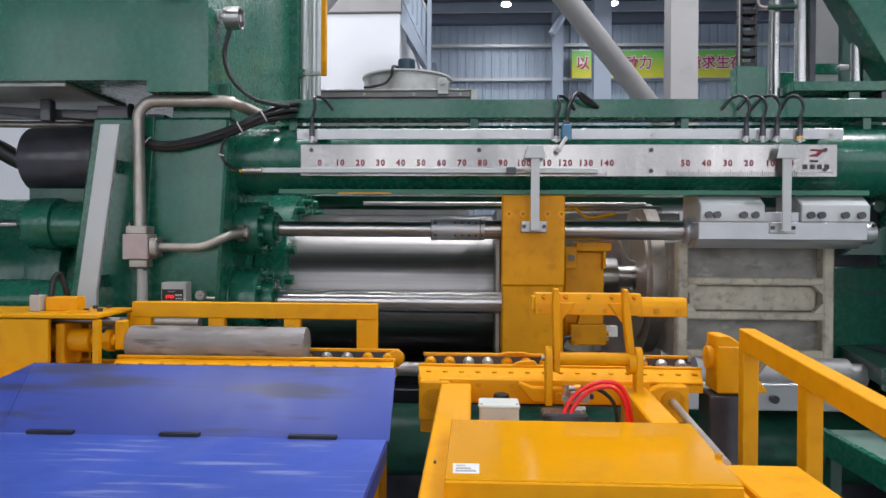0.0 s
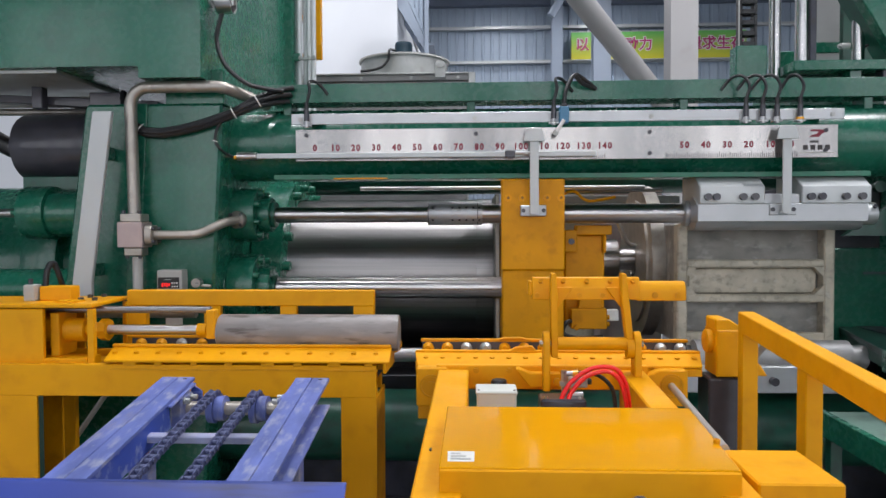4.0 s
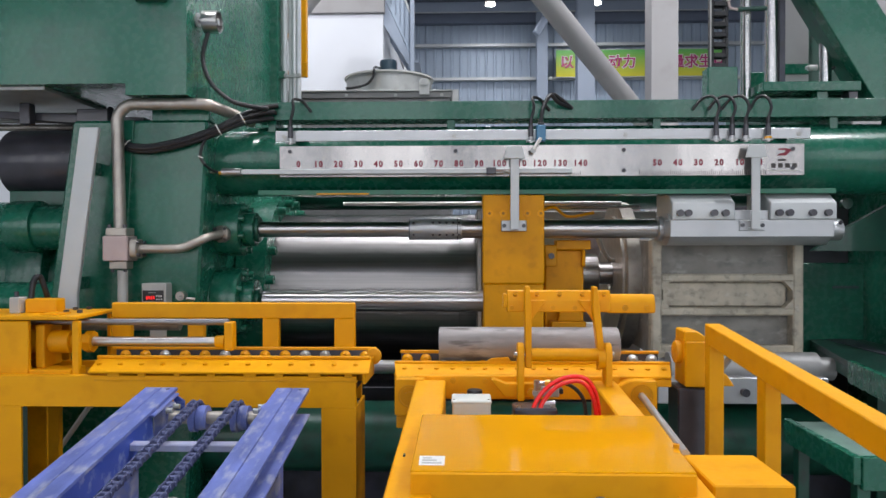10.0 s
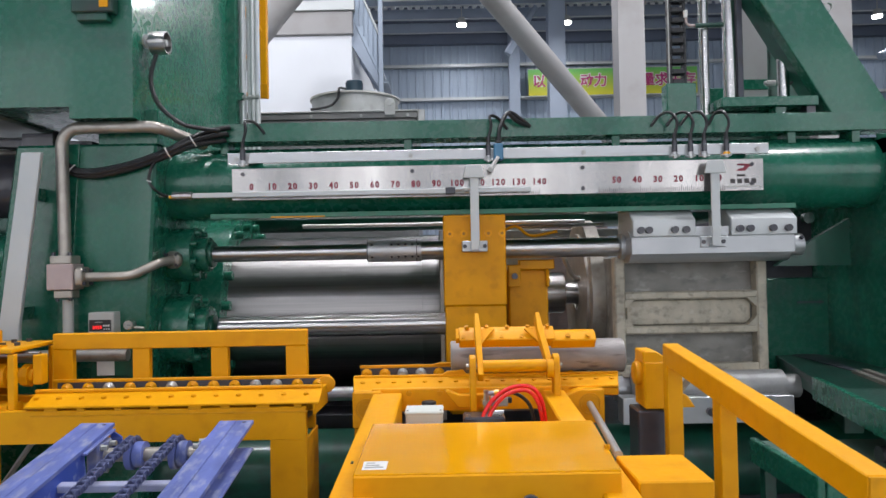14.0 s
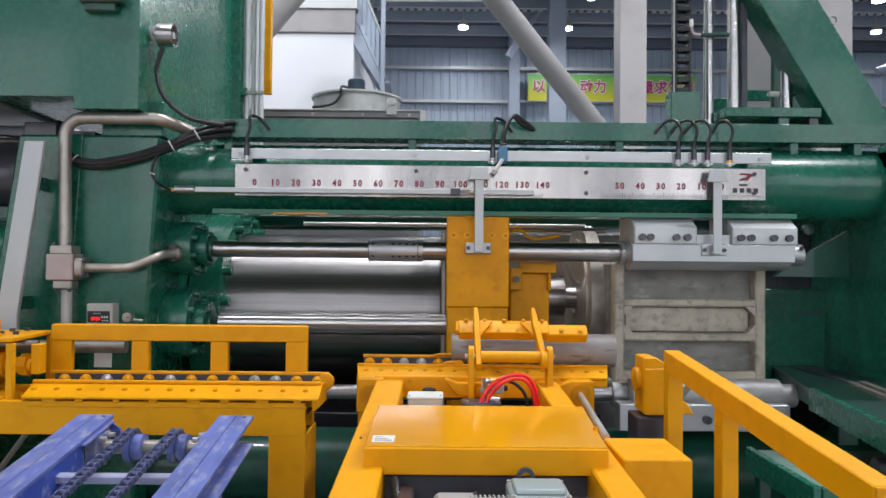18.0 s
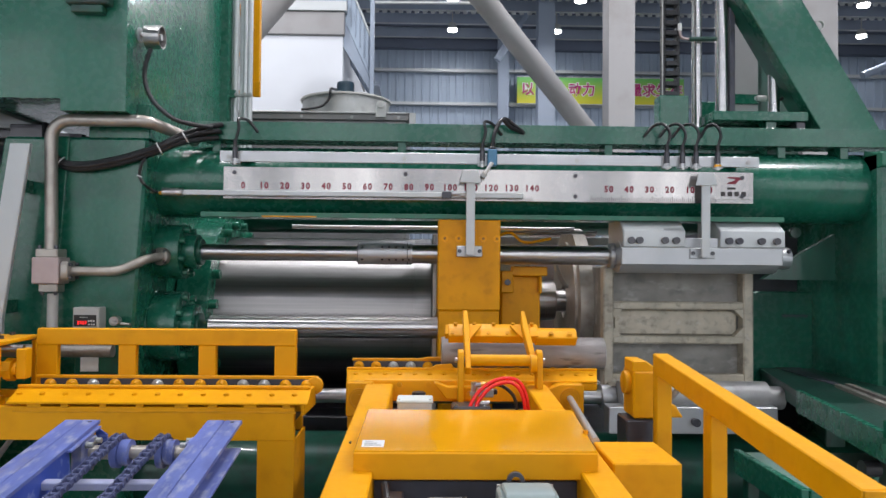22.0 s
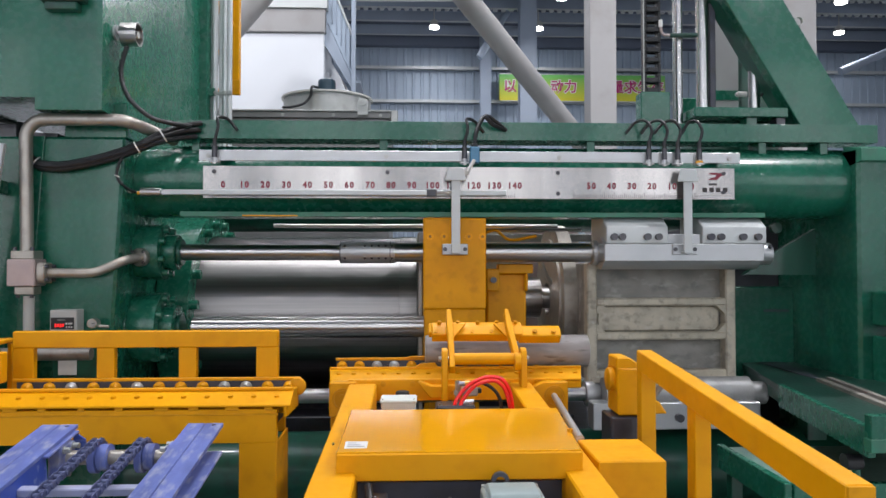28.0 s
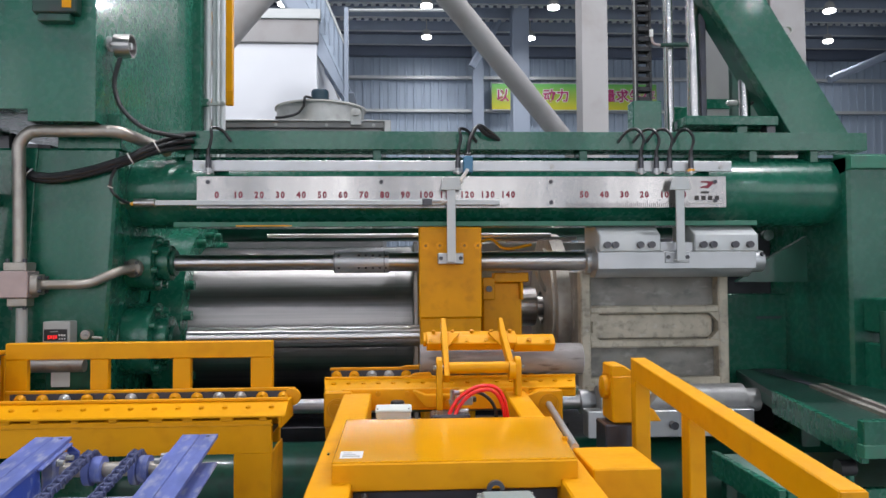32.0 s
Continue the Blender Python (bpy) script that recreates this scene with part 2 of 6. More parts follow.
ROOF_SHEET = material("roof_sheet", (0.12, 0.145, 0.20), 0.55, 0.1, 0.08, 0.8, 0.03, 30)
CONCRETE = material("workshop_floor", (0.44, 0.45, 0.45), 0.45, 0, 0.2, 0.9, 0.1, 40, dirt=(0.10, 0.10, 0.10), dirt_amount=0.5)
GALV = material("galvanised_sheet", (0.40, 0.41, 0.40), 0.42, 0.5, 0.16, 6, 0.04, 60, dirt=(0.27, 0.27, 0.26), dirt_amount=0.5)
def banner_paint():
    """Printed green that runs into yellow towards the lower edge."""
    m = material("sign_green", (0.20, 0.50, 0.06), 0.5, 0, 0.06, 0.5, 0, 30)
    nt = m.node_tree
    tc, sep, ramp = nt.nodes.new("ShaderNodeTexCoord"), nt.nodes.new("ShaderNodeSeparateXYZ"), nt.nodes.new("ShaderNodeValToRGB")
    nt.links.new(tc.outputs["Generated"], sep.inputs[0])
    nt.links.new(sep.outputs["Z"], ramp.inputs["Fac"])
    e = ramp.color_ramp.elements
    e[0].position, e[0].color = 0.0, (0.62, 0.56, 0.02, 1)
    e[1].position, e[1].color = 0.95, (0.13, 0.46, 0.10, 1)
    nt.links.new(ramp.outputs["Color"], nt.nodes["Principled BSDF"].inputs["Base Color"])
    return m


SIGN_GREEN = banner_paint()

SIGN_RED = material("sign_red", (0.42, 0.02, 0.15), 0.5, 0, 0.04, 2, 0, 30)
LAMP_GLOW = material("lamp_glow", (1.0, 0.98, 0.95), 0.4, 0, 0.0, 3, 0, 30, glow=14.0)


# ---- mesh helpers ----
ORIGIN = {}


def thing(name, at, label, category, group=""):
    ob = new(name)
    ob.location = at
    ORIGIN[ob] = Vector(at)
    return tagged(ob, label, category, group)


def mesh_of(name, bm, mat):
    me = bpy.data.meshes.new(name)
    bm.normal_update()
    bm.to_mesh(me)
    bm.free()
    for p in me.polygons:
        p.use_smooth = True
    me.set_sharp_from_angle(angle=radians(32))
    me.materials.append(mat)
    return me


def part(name, bm, mat, parent, label=""):
    bmesh.ops.translate(bm, verts=bm.verts, vec=-ORIGIN[parent])
    ob = new(name, mesh_of(name, bm, mat))
    ob.parent = parent
    ORIGIN[ob] = ORIGIN[parent]
    return tagged(ob, label)


def solo(name, bm, mat, label="", category="", kind="", group=""):
    """A thing of one mesh, with its origin at the base of its middle."""
    lo = Vector([min(v.co[i] for v in bm.verts) for i in range(3)])
    hi = Vector([max(v.co[i] for v in bm.verts) for i in range(3)])
    base = Vector(((lo.x + hi.x) / 2, (lo.y + hi.y) / 2, lo.z))
    bmesh.ops.translate(bm, verts=bm.verts, vec=-base)
    ob = new(name, mesh_of(name, bm, mat))
    ob.location = base
    ORIGIN[ob] = base
    return tagged(ob, label, category, group, kind)


def box(x0, x1, y0, y1, z0, z1, bevel=0.003, bm=None):
    bm = bm or bmesh.new()
    m = Matrix.LocRotScale(((x0 + x1) / 2, (y0 + y1) / 2, (z0 + z1) / 2), None, (x1 - x0, y1 - y0, z1 - z0))
    made = bmesh.ops.create_cube(bm, size=1, matrix=m)["verts"]
    if bevel:
        edges = list({e for v in made for e in v.link_edges})
        bmesh.ops.bevel(bm, geom=edges, offset=bevel, segments=1, affect="EDGES", profile=0.5)
    return bm


def rod(p0, p1, r0, r1=None, seg=24, bm=None, bevel=0.0):
    """A round bar from p0 to p1."""
    bm = bm or bmesh.new()
    p0, p1 = Vector(p0), Vector(p1)
    d = p1 - p0
    m = Matrix.Translation((p0 + p1) / 2) @ d.to_track_quat("Z", "Y").to_matrix().to_4x4()
    made = bmesh.ops.create_cone(bm, cap_ends=True, segments=seg, radius1=r0, radius2=r0 if r1 is None else r1, depth=d.length, matrix=m)["verts"]
    if bevel:
        ring = [e for e in {e for v in made for e in v.link_edges} if len(e.link_faces) == 2 and any(len(f.verts) > 4 for f in e.link_faces)]
        bmesh.ops.bevel(bm, geom=ring, offset=bevel, segments=2, affect="EDGES", profile=0.5)
    return bm


def ring(p0, p1, r_out, r_in, seg=32, bm=None):
    bm = bm or bmesh.new()
    p0, p1 = Vector(p0), Vector(p1)
    q = (p1 - p0).to_track_quat("Z", "Y")
    loops = []
    for p, r in ((p0, r_in), (p0, r_out), (p1, r_out), (p1, r_in)):
        loops.append([bm.verts.new(p + q @ Vector((r * math.cos(2 * math.pi * k / seg), r * math.sin(2 * math.pi * k / seg), 0))) for k in range(seg)])
    for a in range(4):
        la, lb = loops[a], loops[(a + 1) % 4]
        for k in range(seg):
            bm.faces.new((la[k], la[(k + 1) % seg], lb[(k + 1) % seg], lb[k]))
    bmesh.ops.recalc_face_normals(bm, faces=bm.faces)
    return bm


def prism(pts, axis, a, b, bevel=0.0, bm=None):
    """A polygon pushed along an axis from a to b. pts: the two other coordinates, in the order of x, y, z."""
    bm = bm or bmesh.new()
    n = "xyz".index(axis)

    def at(p, v):
        c = list(p)
        c.insert(n, v)
        return bm.verts.new(c)

    va, vb = [at(p, a) for p in pts], [at(p, b) for p in pts]
    faces = [bm.faces.new(va), bm.faces.new(vb[::-1])]
    for k in range(len(pts)):
        j = (k + 1) % len(pts)
        faces.append(bm.faces.new((va[k], vb[k], vb[j], va[j])))
    bmesh.ops.recalc_face_normals(bm, faces=faces)
    if bevel:
        edges = list({e for f in faces for e in f.edges})
        bmesh.ops.bevel(bm, geom=edges, offset=bevel, segments=1, affect="EDGES", profile=0.5)
    return bm


def plate(back, front, thick, bevel=0.002):
    """A plate between two level edges, each (x0, x1, y, z) of its upper face."""
    bm = bmesh.new()
    c = [bm.verts.new((e[k], e[2], e[3] - d)) for e in (back, front) for k in (0, 1) for d in (0, thick)]
    for f in ((0, 1, 3, 2), (4, 6, 7, 5), (0, 4, 5, 1), (2, 3, 7, 6), (0, 2, 6, 4), (1, 5, 7, 3)):
        bm.faces.new([c[k] for k in f])
    bmesh.ops.recalc_face_normals(bm, faces=bm.faces)
    if bevel:
        bmesh.ops.bevel(bm, geom=list(bm.edges), offset=bevel, segments=1, affect="EDGES", profile=0.5)
    return bm


def smooth_line(pts, n=6):
    """A Catmull-Rom line through the points."""
    p = [Vector(v) for v in pts]
    p = [p[0] * 2 - p[1], *p, p[-1] * 2 - p[-2]]
    out = []
    for k in range(1, len(p) - 2):
        a, b, c, d = p[k - 1:k + 3]
        for s in range(n):
            t = s / n
            out.append(0.5 * (2 * b + (c - a) * t + (2 * a - 5 * b + 4 * c - d) * t * t + (3 * b - a - 3 * c + d) * t ** 3))
    return out + [p[-2]]


def bent(pts, radius, n=6):
    """Straight runs joined by round bends of that radius."""
    p = [Vector(v) for v in pts]
    out = [p[0]]
    for a, b, c in zip(p, p[1:], p[2:]):
        u, w = (a - b).normalized(), (c - b).normalized()
        half = u.angle(w) / 2
        cut = radius / math.tan(half)
        s, e = b + u * cut, b + w * cut
        mid = b + (u + w).normalized() * (radius / math.sin(half))
        for k in range(n + 1):
            v = (s - mid) * (1 - k / n) + (e - mid) * (k / n)
            out.append(mid + v.normalized() * radius)
    return out + [p[-1]]


def tube(line, r, seg=10, bm=None):
    bm = bm or bmesh.new()
    line = [Vector(v) for v in line]
    loops, up = [], None
    for k, p in enumerate(line):
        d = (line[min(k + 1, len(line) - 1)] - line[max(k - 1, 0)]).normalized()
        if up is None:
            up = d.orthogonal().normalized()
        up = (up - d * up.dot(d)).normalized()
        side = d.cross(up)
        loops.append([bm.verts.new(p + r * (math.cos(2 * math.pi * j / seg) * up + math.sin(2 * math.pi * j / seg) * side)) for j in range(seg)])
    for a, b in zip(loops, loops[1:]):
        for j in range(seg):
            bm.faces.new((a[j], a[(j + 1) % seg], b[(j + 1) % seg], b[j]))
    bm.faces.new(loops[0][::-1])
    bm.faces.new(loops[-1])
    bmesh.ops.recalc_face_normals(bm, faces=bm.faces)
    return bm


def bolt(p, d, r, h, bm=None, socket=True):
    """A socket-head or hex bolt head that stands on p along d."""
    p, d = Vector(p), Vector(d).normalized()
    bm = bm or bmesh.new()
    if socket:
        rod(p, p + d * h, r, seg=14, bm=bm)
        ring(p + d * h * 0.98, p + d * (h + 0.0015), r, r * 0.55, 12, bm)
    else:
        rod(p, p + d * h * 0.2, r * 1.25, seg=14, bm=bm)
        rod(p, p + d * h, r, seg=6, bm=bm)
    return bm


def writing(name, text, size, m, mat, parent, deep=0.0006, label="", bold=0.0):
    """Words in the built-in font as a thin mesh, at the pose m."""
    cu = bpy.data.curves.new(name, "FONT")
    cu.offset = bold
    cu.body, cu.size, cu.extrude, cu.align_x, cu.align_y, cu.resolution_u = text, size, deep, "CENTER", "CENTER", 3
    tmp = new("tmp_text", cu)
    bpy.context.view_layer.update()
    me = bpy.data.meshes.new_from_object(tmp.evaluated_get(bpy.context.evaluated_depsgraph_get()))
    bpy.data.objects.remove(tmp)
    bpy.data.curves.remove(cu)
    me.transform(Matrix.Translation(-ORIGIN[parent]) @ m)
    weld = bmesh.new()
    weld.from_mesh(me)
    bmesh.ops.remove_doubles(weld, verts=weld.verts, dist=1e-5)
    weld.to_mesh(me)
    weld.free()
    me.materials.clear()
    me.materials.append(mat)
    ob = new(name, me)
    ob.parent = parent
    ORIGIN[ob] = ORIGIN[parent]
    return tagged(ob, label)


FACING = pose(0, 0, 0, 90, 0, 0)  # turns flat words to face the camera's side

# ---- hall ----
solo("floor", box(-14, 20, -9, 14.4, -0.2, 0.0, 0), CONCRETE, "grey worn concrete workshop floor with dark stains", "floor", "structure")


def sheet_wall(name, x0, x1, y, z0, z1, pitch=0.21, deep=0.035):
    """Trapezoid-ribbed wall sheet."""
    bm = bmesh.new()
    pts, x = [], x0
    while x < x1:
        pts += [(x, y), (x + pitch * 0.62, y), (x + pitch * 0.7, y - deep), (x + pitch * 0.92, y - deep)]
        x += pitch
    pts += [(x1, y), (x1, y + 0.12), (x0, y + 0.12)]
    prism(pts, "z", z0, z1, bm=bm)
    return solo(name, bm, WALL_SHEET, "ribbed blue-grey steel wall sheeting of the hall", "wall", "structure")


sheet_wall("wall_north", -14, 20, 14.3, 0, 7.2)
bm = box(-14, 20, -9.2, -9, 0, 1.2, 0)
box(-14, 20, -9.2, -9, 5.4, 9.5, 0, bm)
for k in range(13):
    box(-14.5 + 2.83 * k, -13.5 + 2.83 * k, -9.2, -9, 1.2, 5.4, 0, bm)
solo("wall_south", bm, WALL_SHEET, "blue-grey steel wall of the hall with a window band", "wall", "structure")
for k in range(12):
    # daylight in the openings of the window band
    li = bpy.data.lights.new("window_light", "AREA")
    li.shape, li.size, li.size_y, li.energy, li.color = "RECTANGLE", 1.8, 4.1, 54, (0.95, 0.96, 1.0)
    ob = new("window_light", li)
    ob.matrix_world = look((-12.58 + 2.83 * k, -9.1, 3.3), (-12.58 + 2.83 * k, 0, 3.3))
solo("wall_west", box(-14.2, -14, -9, 14.4, 0, 9.5, 0), WALL_SHEET, "blue-grey steel wall of the hall", "wall", "structure")
solo("wall_east", box(20, 20.2, -9, 14.4, 0, 9.5, 0), WALL_SHEET, "blue-grey steel wall of the hall", "wall", "structure")
solo("ceiling", prism([(14.5, 7.25), (14.5, 7.4), (-9.2, 9.6), (-9.2, 9.45)], "x", -14, 20), ROOF_SHEET, "dark blue-grey steel roof deck", "ceiling", "structure")


def roof_z(y):
    return 7.25 + (14.5 - y) * 0.0928


for k, y in enumerate((13.8, 13.03, 12.33, 11.65, 11.0, 10.35, 9.7, 8.4, 7.1, 5.8)):
    z = roof_z(y)
    t = thing("roof_purlin", (3, y, z), "grey cold-formed steel roof purlin", "purlin", "roof purlins")
    part("web", box(-14, 20, y - 0.01, y + 0.01, z - 0.26, z - 0.01, 0), STEEL_BLUE, t)
    part("flange", box(-14, 20, y - 0.07, y + 0.0, z - 0.275, z - 0.26, 0), SILVER_PAINT, t)
    if k in (2, 3, 4, 5):
        # pale shapes stand for the light that shows between the roof ribs
        bm = bmesh.new()
        for j in range(96):
            x = -3.0 + 0.178 * j
            prism([(x, z - 0.29), (x + 0.115, z - 0.29), (x + 0.10, z - 0.335), (x + 0.02, z - 0.345)], "y", y - 0.06, y - 0.03, bm=bm)
        tagged(part("rib_light_gap", bm, SILVER_PAINT, t), kind="stuff")
solo("trim_eaves", box(-14, 20, 14.05, 14.25, 6.88, 7.2, 0), ROOF_SHEET, "dark blue-grey eaves beam of the hall", "beam", "structure")
for z in (5.50, 6.32, 3.6):
    solo("trim_girt", box(-14, 20, 14.1, 14.24, z, z + 0.07, 0), SILVER_PAINT, "galvanised horizontal wall rail", "wall rail", "structure")


def column(name, x, y, w, d, top, mat):
    t = thing(name, (x, y, 0), "grey painted steel H-section hall column", "column", "hall columns")
    part("flange", box(x - w / 2, x + w / 2, y - d / 2, y - d / 2 + 0.02, 0, top, 0.002), mat, t)
    part("flange", box(x - w / 2, x + w / 2, y + d / 2 - 0.02, y + d / 2, 0, top, 0.002), mat, t)
    part("web", box(x - 0.01, x + 0.01, y - d / 2 + 0.02, y + d / 2 - 0.02, 0, top, 0), mat, t)
    part("base_plate", box(x - w / 2 - 0.05, x + w / 2 + 0.05, y - d / 2 - 0.05, y + d / 2 + 0.05, 0, 0.03), mat, t)
    return t


main_column = column("steel_column", 2.70, 5.97, 0.344, 0.34, 8.0, STEEL_GREY)
for x0, x1 in ((2.529, 2.547), (2.853, 2.871)):
    part("side_plate", box(x0, x1, 5.82, 6.12, 0, 8.0, 0), STEEL_GREY, main_column)
column("steel_column", 2.70, 12.0, 0.36, 0.36, 7.4, STEEL_BLUE)
column("steel_column", 1.98, 13.9, 0.26, 0.3, 7.2, STEEL_BLUE)
column("steel_column", 9.9, 13.9, 0.3, 0.3, 7.2, STEEL_BLUE)
column("steel_column", 11.4, 12.0, 0.36, 0.36, 7.2, STEEL_BLUE)
column("steel_column", 5.29, 6.0, 0.47, 0.5, 8.0, STEEL_GREY)
t = thing("diagonal_duct", (1.6, 4.0, 2.2), "round grey painted inclined duct", "duct")
part("tube", rod((2.79, 5.17, 2.35), (-0.756, 1.80, 5.2), 0.108, seg=32), STEEL_GREY, t)
part("end_plate", rod((2.815, 5.193, 2.33), (2.79, 5.17, 2.35), 0.16, seg=32), STEEL_GREY, t)
t = thing("diagonal_duct", (-2.0, 4.0, 2.2), "round grey painted inclined duct beside the white room", "duct")
part("tube", rod((-2.95, 4, 2.45), (-0.40, 4, 5.56), 0.16, seg=32), STEEL_GREY, t)
part("end_plate", rod((-2.97, 4, 2.425), (-2.95, 4, 2.45), 0.22, seg=32), STEEL_GREY, t)
t = thing("roof_brace", (1.9, 12.6, 5.6), "grey steel roof brace between columns", "brace")
part("bar", rod((1.75, 13.0, 6.3), (2.9, 13.0, 8.2), 0.085, seg=12), STEEL_BLUE, t)
t = thing("roof_brace", (10, 12.6, 5.6), "grey steel roof brace between columns", "brace")
part("bar", rod((9.9, 12.4, 5.9), (13.0, 12.4, 7.2), 0.09, seg=12), STEEL_BLUE, t)

# the banner on the far wall
t = thing("wall_banner", (5.1, 13.98, 5.5), "green banner with red characters on the far wall", "banner")
part("board", box(2.33, 6.42, 13.95, 14.0, 5.53, 6.17, 0.0), SIGN_GREEN, t)
part("edge", box(2.33, 6.42, 13.94, 13.99, 6.17, 6.19, 0.0), SILVER_PAINT, t)
part("edge", box(2.33, 6.42, 13.94, 13.99, 5.51, 5.53, 0.0), SILVER_PAINT, t)
BANNER_TEXT = ((0, "以"), (3.5, "动"), (4.5, "力"), (8, "量"), (9, "求"), (10, "生"), (11, "存"))
for k, c in BANNER_TEXT:
    writing("character_edge", c, 0.33, Matrix.Translation((2.59 + 0.33 * k, 13.946, 5.86)) @ FACING, LABEL, t, 0.002, bold=0.022)
for k, c in BANNER_TEXT:
    writing("character", c, 0.33, Matrix.Translation((2.59 + 0.33 * k, 13.94, 5.86)) @ FACING, SIGN_RED, t, 0.004, bold=0.005)
for x in (2.6, 3.8, 5.0, 6.2):
    part("bracket", box(x - 0.03, x + 0.03, 14.0, 14.27, 5.84, 5.90, 0), SILVER_PAINT, t)
part("bar", box(4.52, 4.72, 13.93, 13.945, 5.74, 5.98, 0), SIGN_RED, t)
part("bar", box(2.92, 3.12, 13.93, 13.945, 5.74, 5.98, 0), SIGN_RED, t)


# the hall lamps
def high_bay(x, y, z, watts):
    t = thing("high_bay_lamp", (x, y, z), "round white high-bay lamp under the roof", "lamp", "hall lamps")
    part("housing", rod((x, y, z + 0.02), (x, y, z + 0.16), 0.12, 0.07, 20), GREY, t)
    part("lens", rod((x, y, z - 0.02), (x, y, z + 0.02), 0.105, seg=20), LAMP_GLOW, t)
    part("stem", rod((x, y, z + 0.16), (x, y, roof_z(y) - 0.02), 0.012, seg=8), GREY, t)
    li = bpy.data.lights.new("high_bay_light", "AREA")
    li.shape, li.size, li.energy, li.color = "DISK", 0.22, watts, (0.95, 0.95, 1.0)
    ob = new("high_bay_light", li)
    ob.location = (x, y, z - 0.05)


for x, y in ((0.70, 12.6), (3.05, 12.6), (10.0, 12.6), (-6, 12.6), (-2.0, 9.7), (2.98, 9.7), (8.28, 9.7), (0.61, 9.7)):
    high_bay(x, y, 6.85 if y > 10 else 6.48, 30 if y > 10 else 55)
# unseen lamps over the press, placed and powered to balance its brightness
for x, y in ((-4.0, 1.8), (0.3, 2.2), (4.6, 1.8), (-0.6, 0.35), (-2.4, -2.1), (0.75, -0.05), (4.4, -1.5)):
    high_bay(x, y, 7.3, (290 if x > 4 else (60 if y < 1 else 140)) if y > 0 else (165 if x > 4 else (112 if x < -1 else 84)))

# unseen row behind the camera, added to draw a bright line along the ram
for k in range(7):
    high_bay(-5.5 + 2.0 * k, -8.3, 6.45, 28)
# one more unseen lamp, added to brighten the white room's wall
high_bay(-2.3, 4.4, 7.2, 75)

# the white room behind the press, with the stair at its side
t = thing("white_room", (-3, 7.2, 0), "white plastered plant room behind the press", "room")
part("wall", box(-6.5, -0.95, 6.0, 9.0, 0, 4.58, 0.01), WHITE_WALL, t)
part("rear_wall", box(-6.5, -0.95, 9.0, 11.9, 0, 5.45, 0.01), WHITE_WALL, t)
part("parapet", box(-6.6, -0.93, 5.96, 9.1, 4.58, 4.89, 0.01), STEEL_GREY, t)
part("edge", box(-6.6, -0.90, 5.93, 9.1, 4.89, 5.02, 0.005), SILVER_PAINT, t)
t = thing("steel_stair", (-0.5, 6.2, 2.8), "blue-grey steel stair with railing beside the white room", "stair")
for y in (6.04, 6.9):
    part("stringer", prism([(-0.597, 3.87), (-1.02, 4.56), (-1.62, 5.55), (-1.45, 5.90), (-0.99, 4.90), (-0.59, 4.02)], "y", y, y + 0.05), STEEL_BLUE, t)
for k in range(9):
    x, z = -0.62 - 0.093 * k, 3.95 + 0.20 * k
    part("tread", box(x - 0.02, x + 0.14, 6.09, 6.9, z, z + 0.03, 0), STEEL_BLUE, t)
part("railing_panel", prism([(-0.60, 4.06), (-0.545, 3.98), (-0.545, 4.46), (-0.79, 5.06), (-1.12, 5.86), (-1.42, 5.86)], "y", 6.055, 6.065), WALL_SHEET, t, "pale blue railing sheet")
for k in range(12):
    x, z = -0.56 - 0.058 * k, 4.02 + 0.14 * k
    part("baluster", rod((x, 6.045, z), (x, 6.045, z + 0.52), 0.009, seg=6), STEEL_BLUE, t)
part("rail", rod((-0.545, 6.04, 4.48), (-1.12, 6.04, 5.88), 0.016, seg=10), SILVER_PAINT, t)
part("post", box(-0.592, -0.535, 5.95, 6.03, 0, 5.06, 0.004), STEEL_BLUE, t)
part("landing_rail", rod((-0.56, 6.0, 5.03), (0.95, 6.0, 5.05), 0.022, seg=10), SILVER_PAINT, t)

# the oil cooler with its fan
t = thing("oil_cooler", (-0.7, 3.5, 0), "galvanised oil cooler box with a round fan cowl on top", "cooler")
part("casing", box(-2.2, 0.0, 3.0, 4.2, 1.2, 2.86, 0.01), COOLER, t)
part("top_rim", box(-2.2, 0.014, 2.97, 4.2, 2.915, 2.93, 0.003), GALV, t)
part("side_flange", box(-2.2, 0.010, 2.985, 3.0, 2.86, 2.915, 0.002), COOLER, t)
part("corner_fitting", box(0.014, 0.075, 2.98, 3.04, 2.80, 2.93, 0.006), GALV, t)
for x in (-1.9, -1.45, -0.95, -0.5, -0.08):
    part("rim_bolt", bolt((x, 2.985, 2.885), (0, -1, 0), 0.012, 0.01, socket=False), GALV, t)
cowl = part("cowl", ring((-0.6, 3.4, 2.88), (-0.6, 3.4, 3.11), 0.41, 0.395, 40), GALV, t)
part("rim", ring((-0.6, 3.4, 3.10), (-0.6, 3.4, 3.115), 0.43, 0.39, 40), GREY, cowl)
part("motor", rod((-0.607, 3.4, 3.0), (-0.607, 3.4, 3.30), 0.080, seg=24, bevel=0.008), MOTOR_BLUE, t)
part("motor_ribs", ring((-0.607, 3.4, 3.19), (-0.607, 3.4, 3.28), 0.084, 0.078, 24), MOTOR_BLUE, t)
part("cable", tube(smooth_line([(-0.66, 3.15, 3.17), (-0.69, 2.97, 3.13), (-0.70, 2.96, 3.05), (-0.76, 2.96, 2.98), (-0.86, 2.96, 2.952), (-0.95, 2.97, 2.945)]), 0.012, 8), BLACK, t)
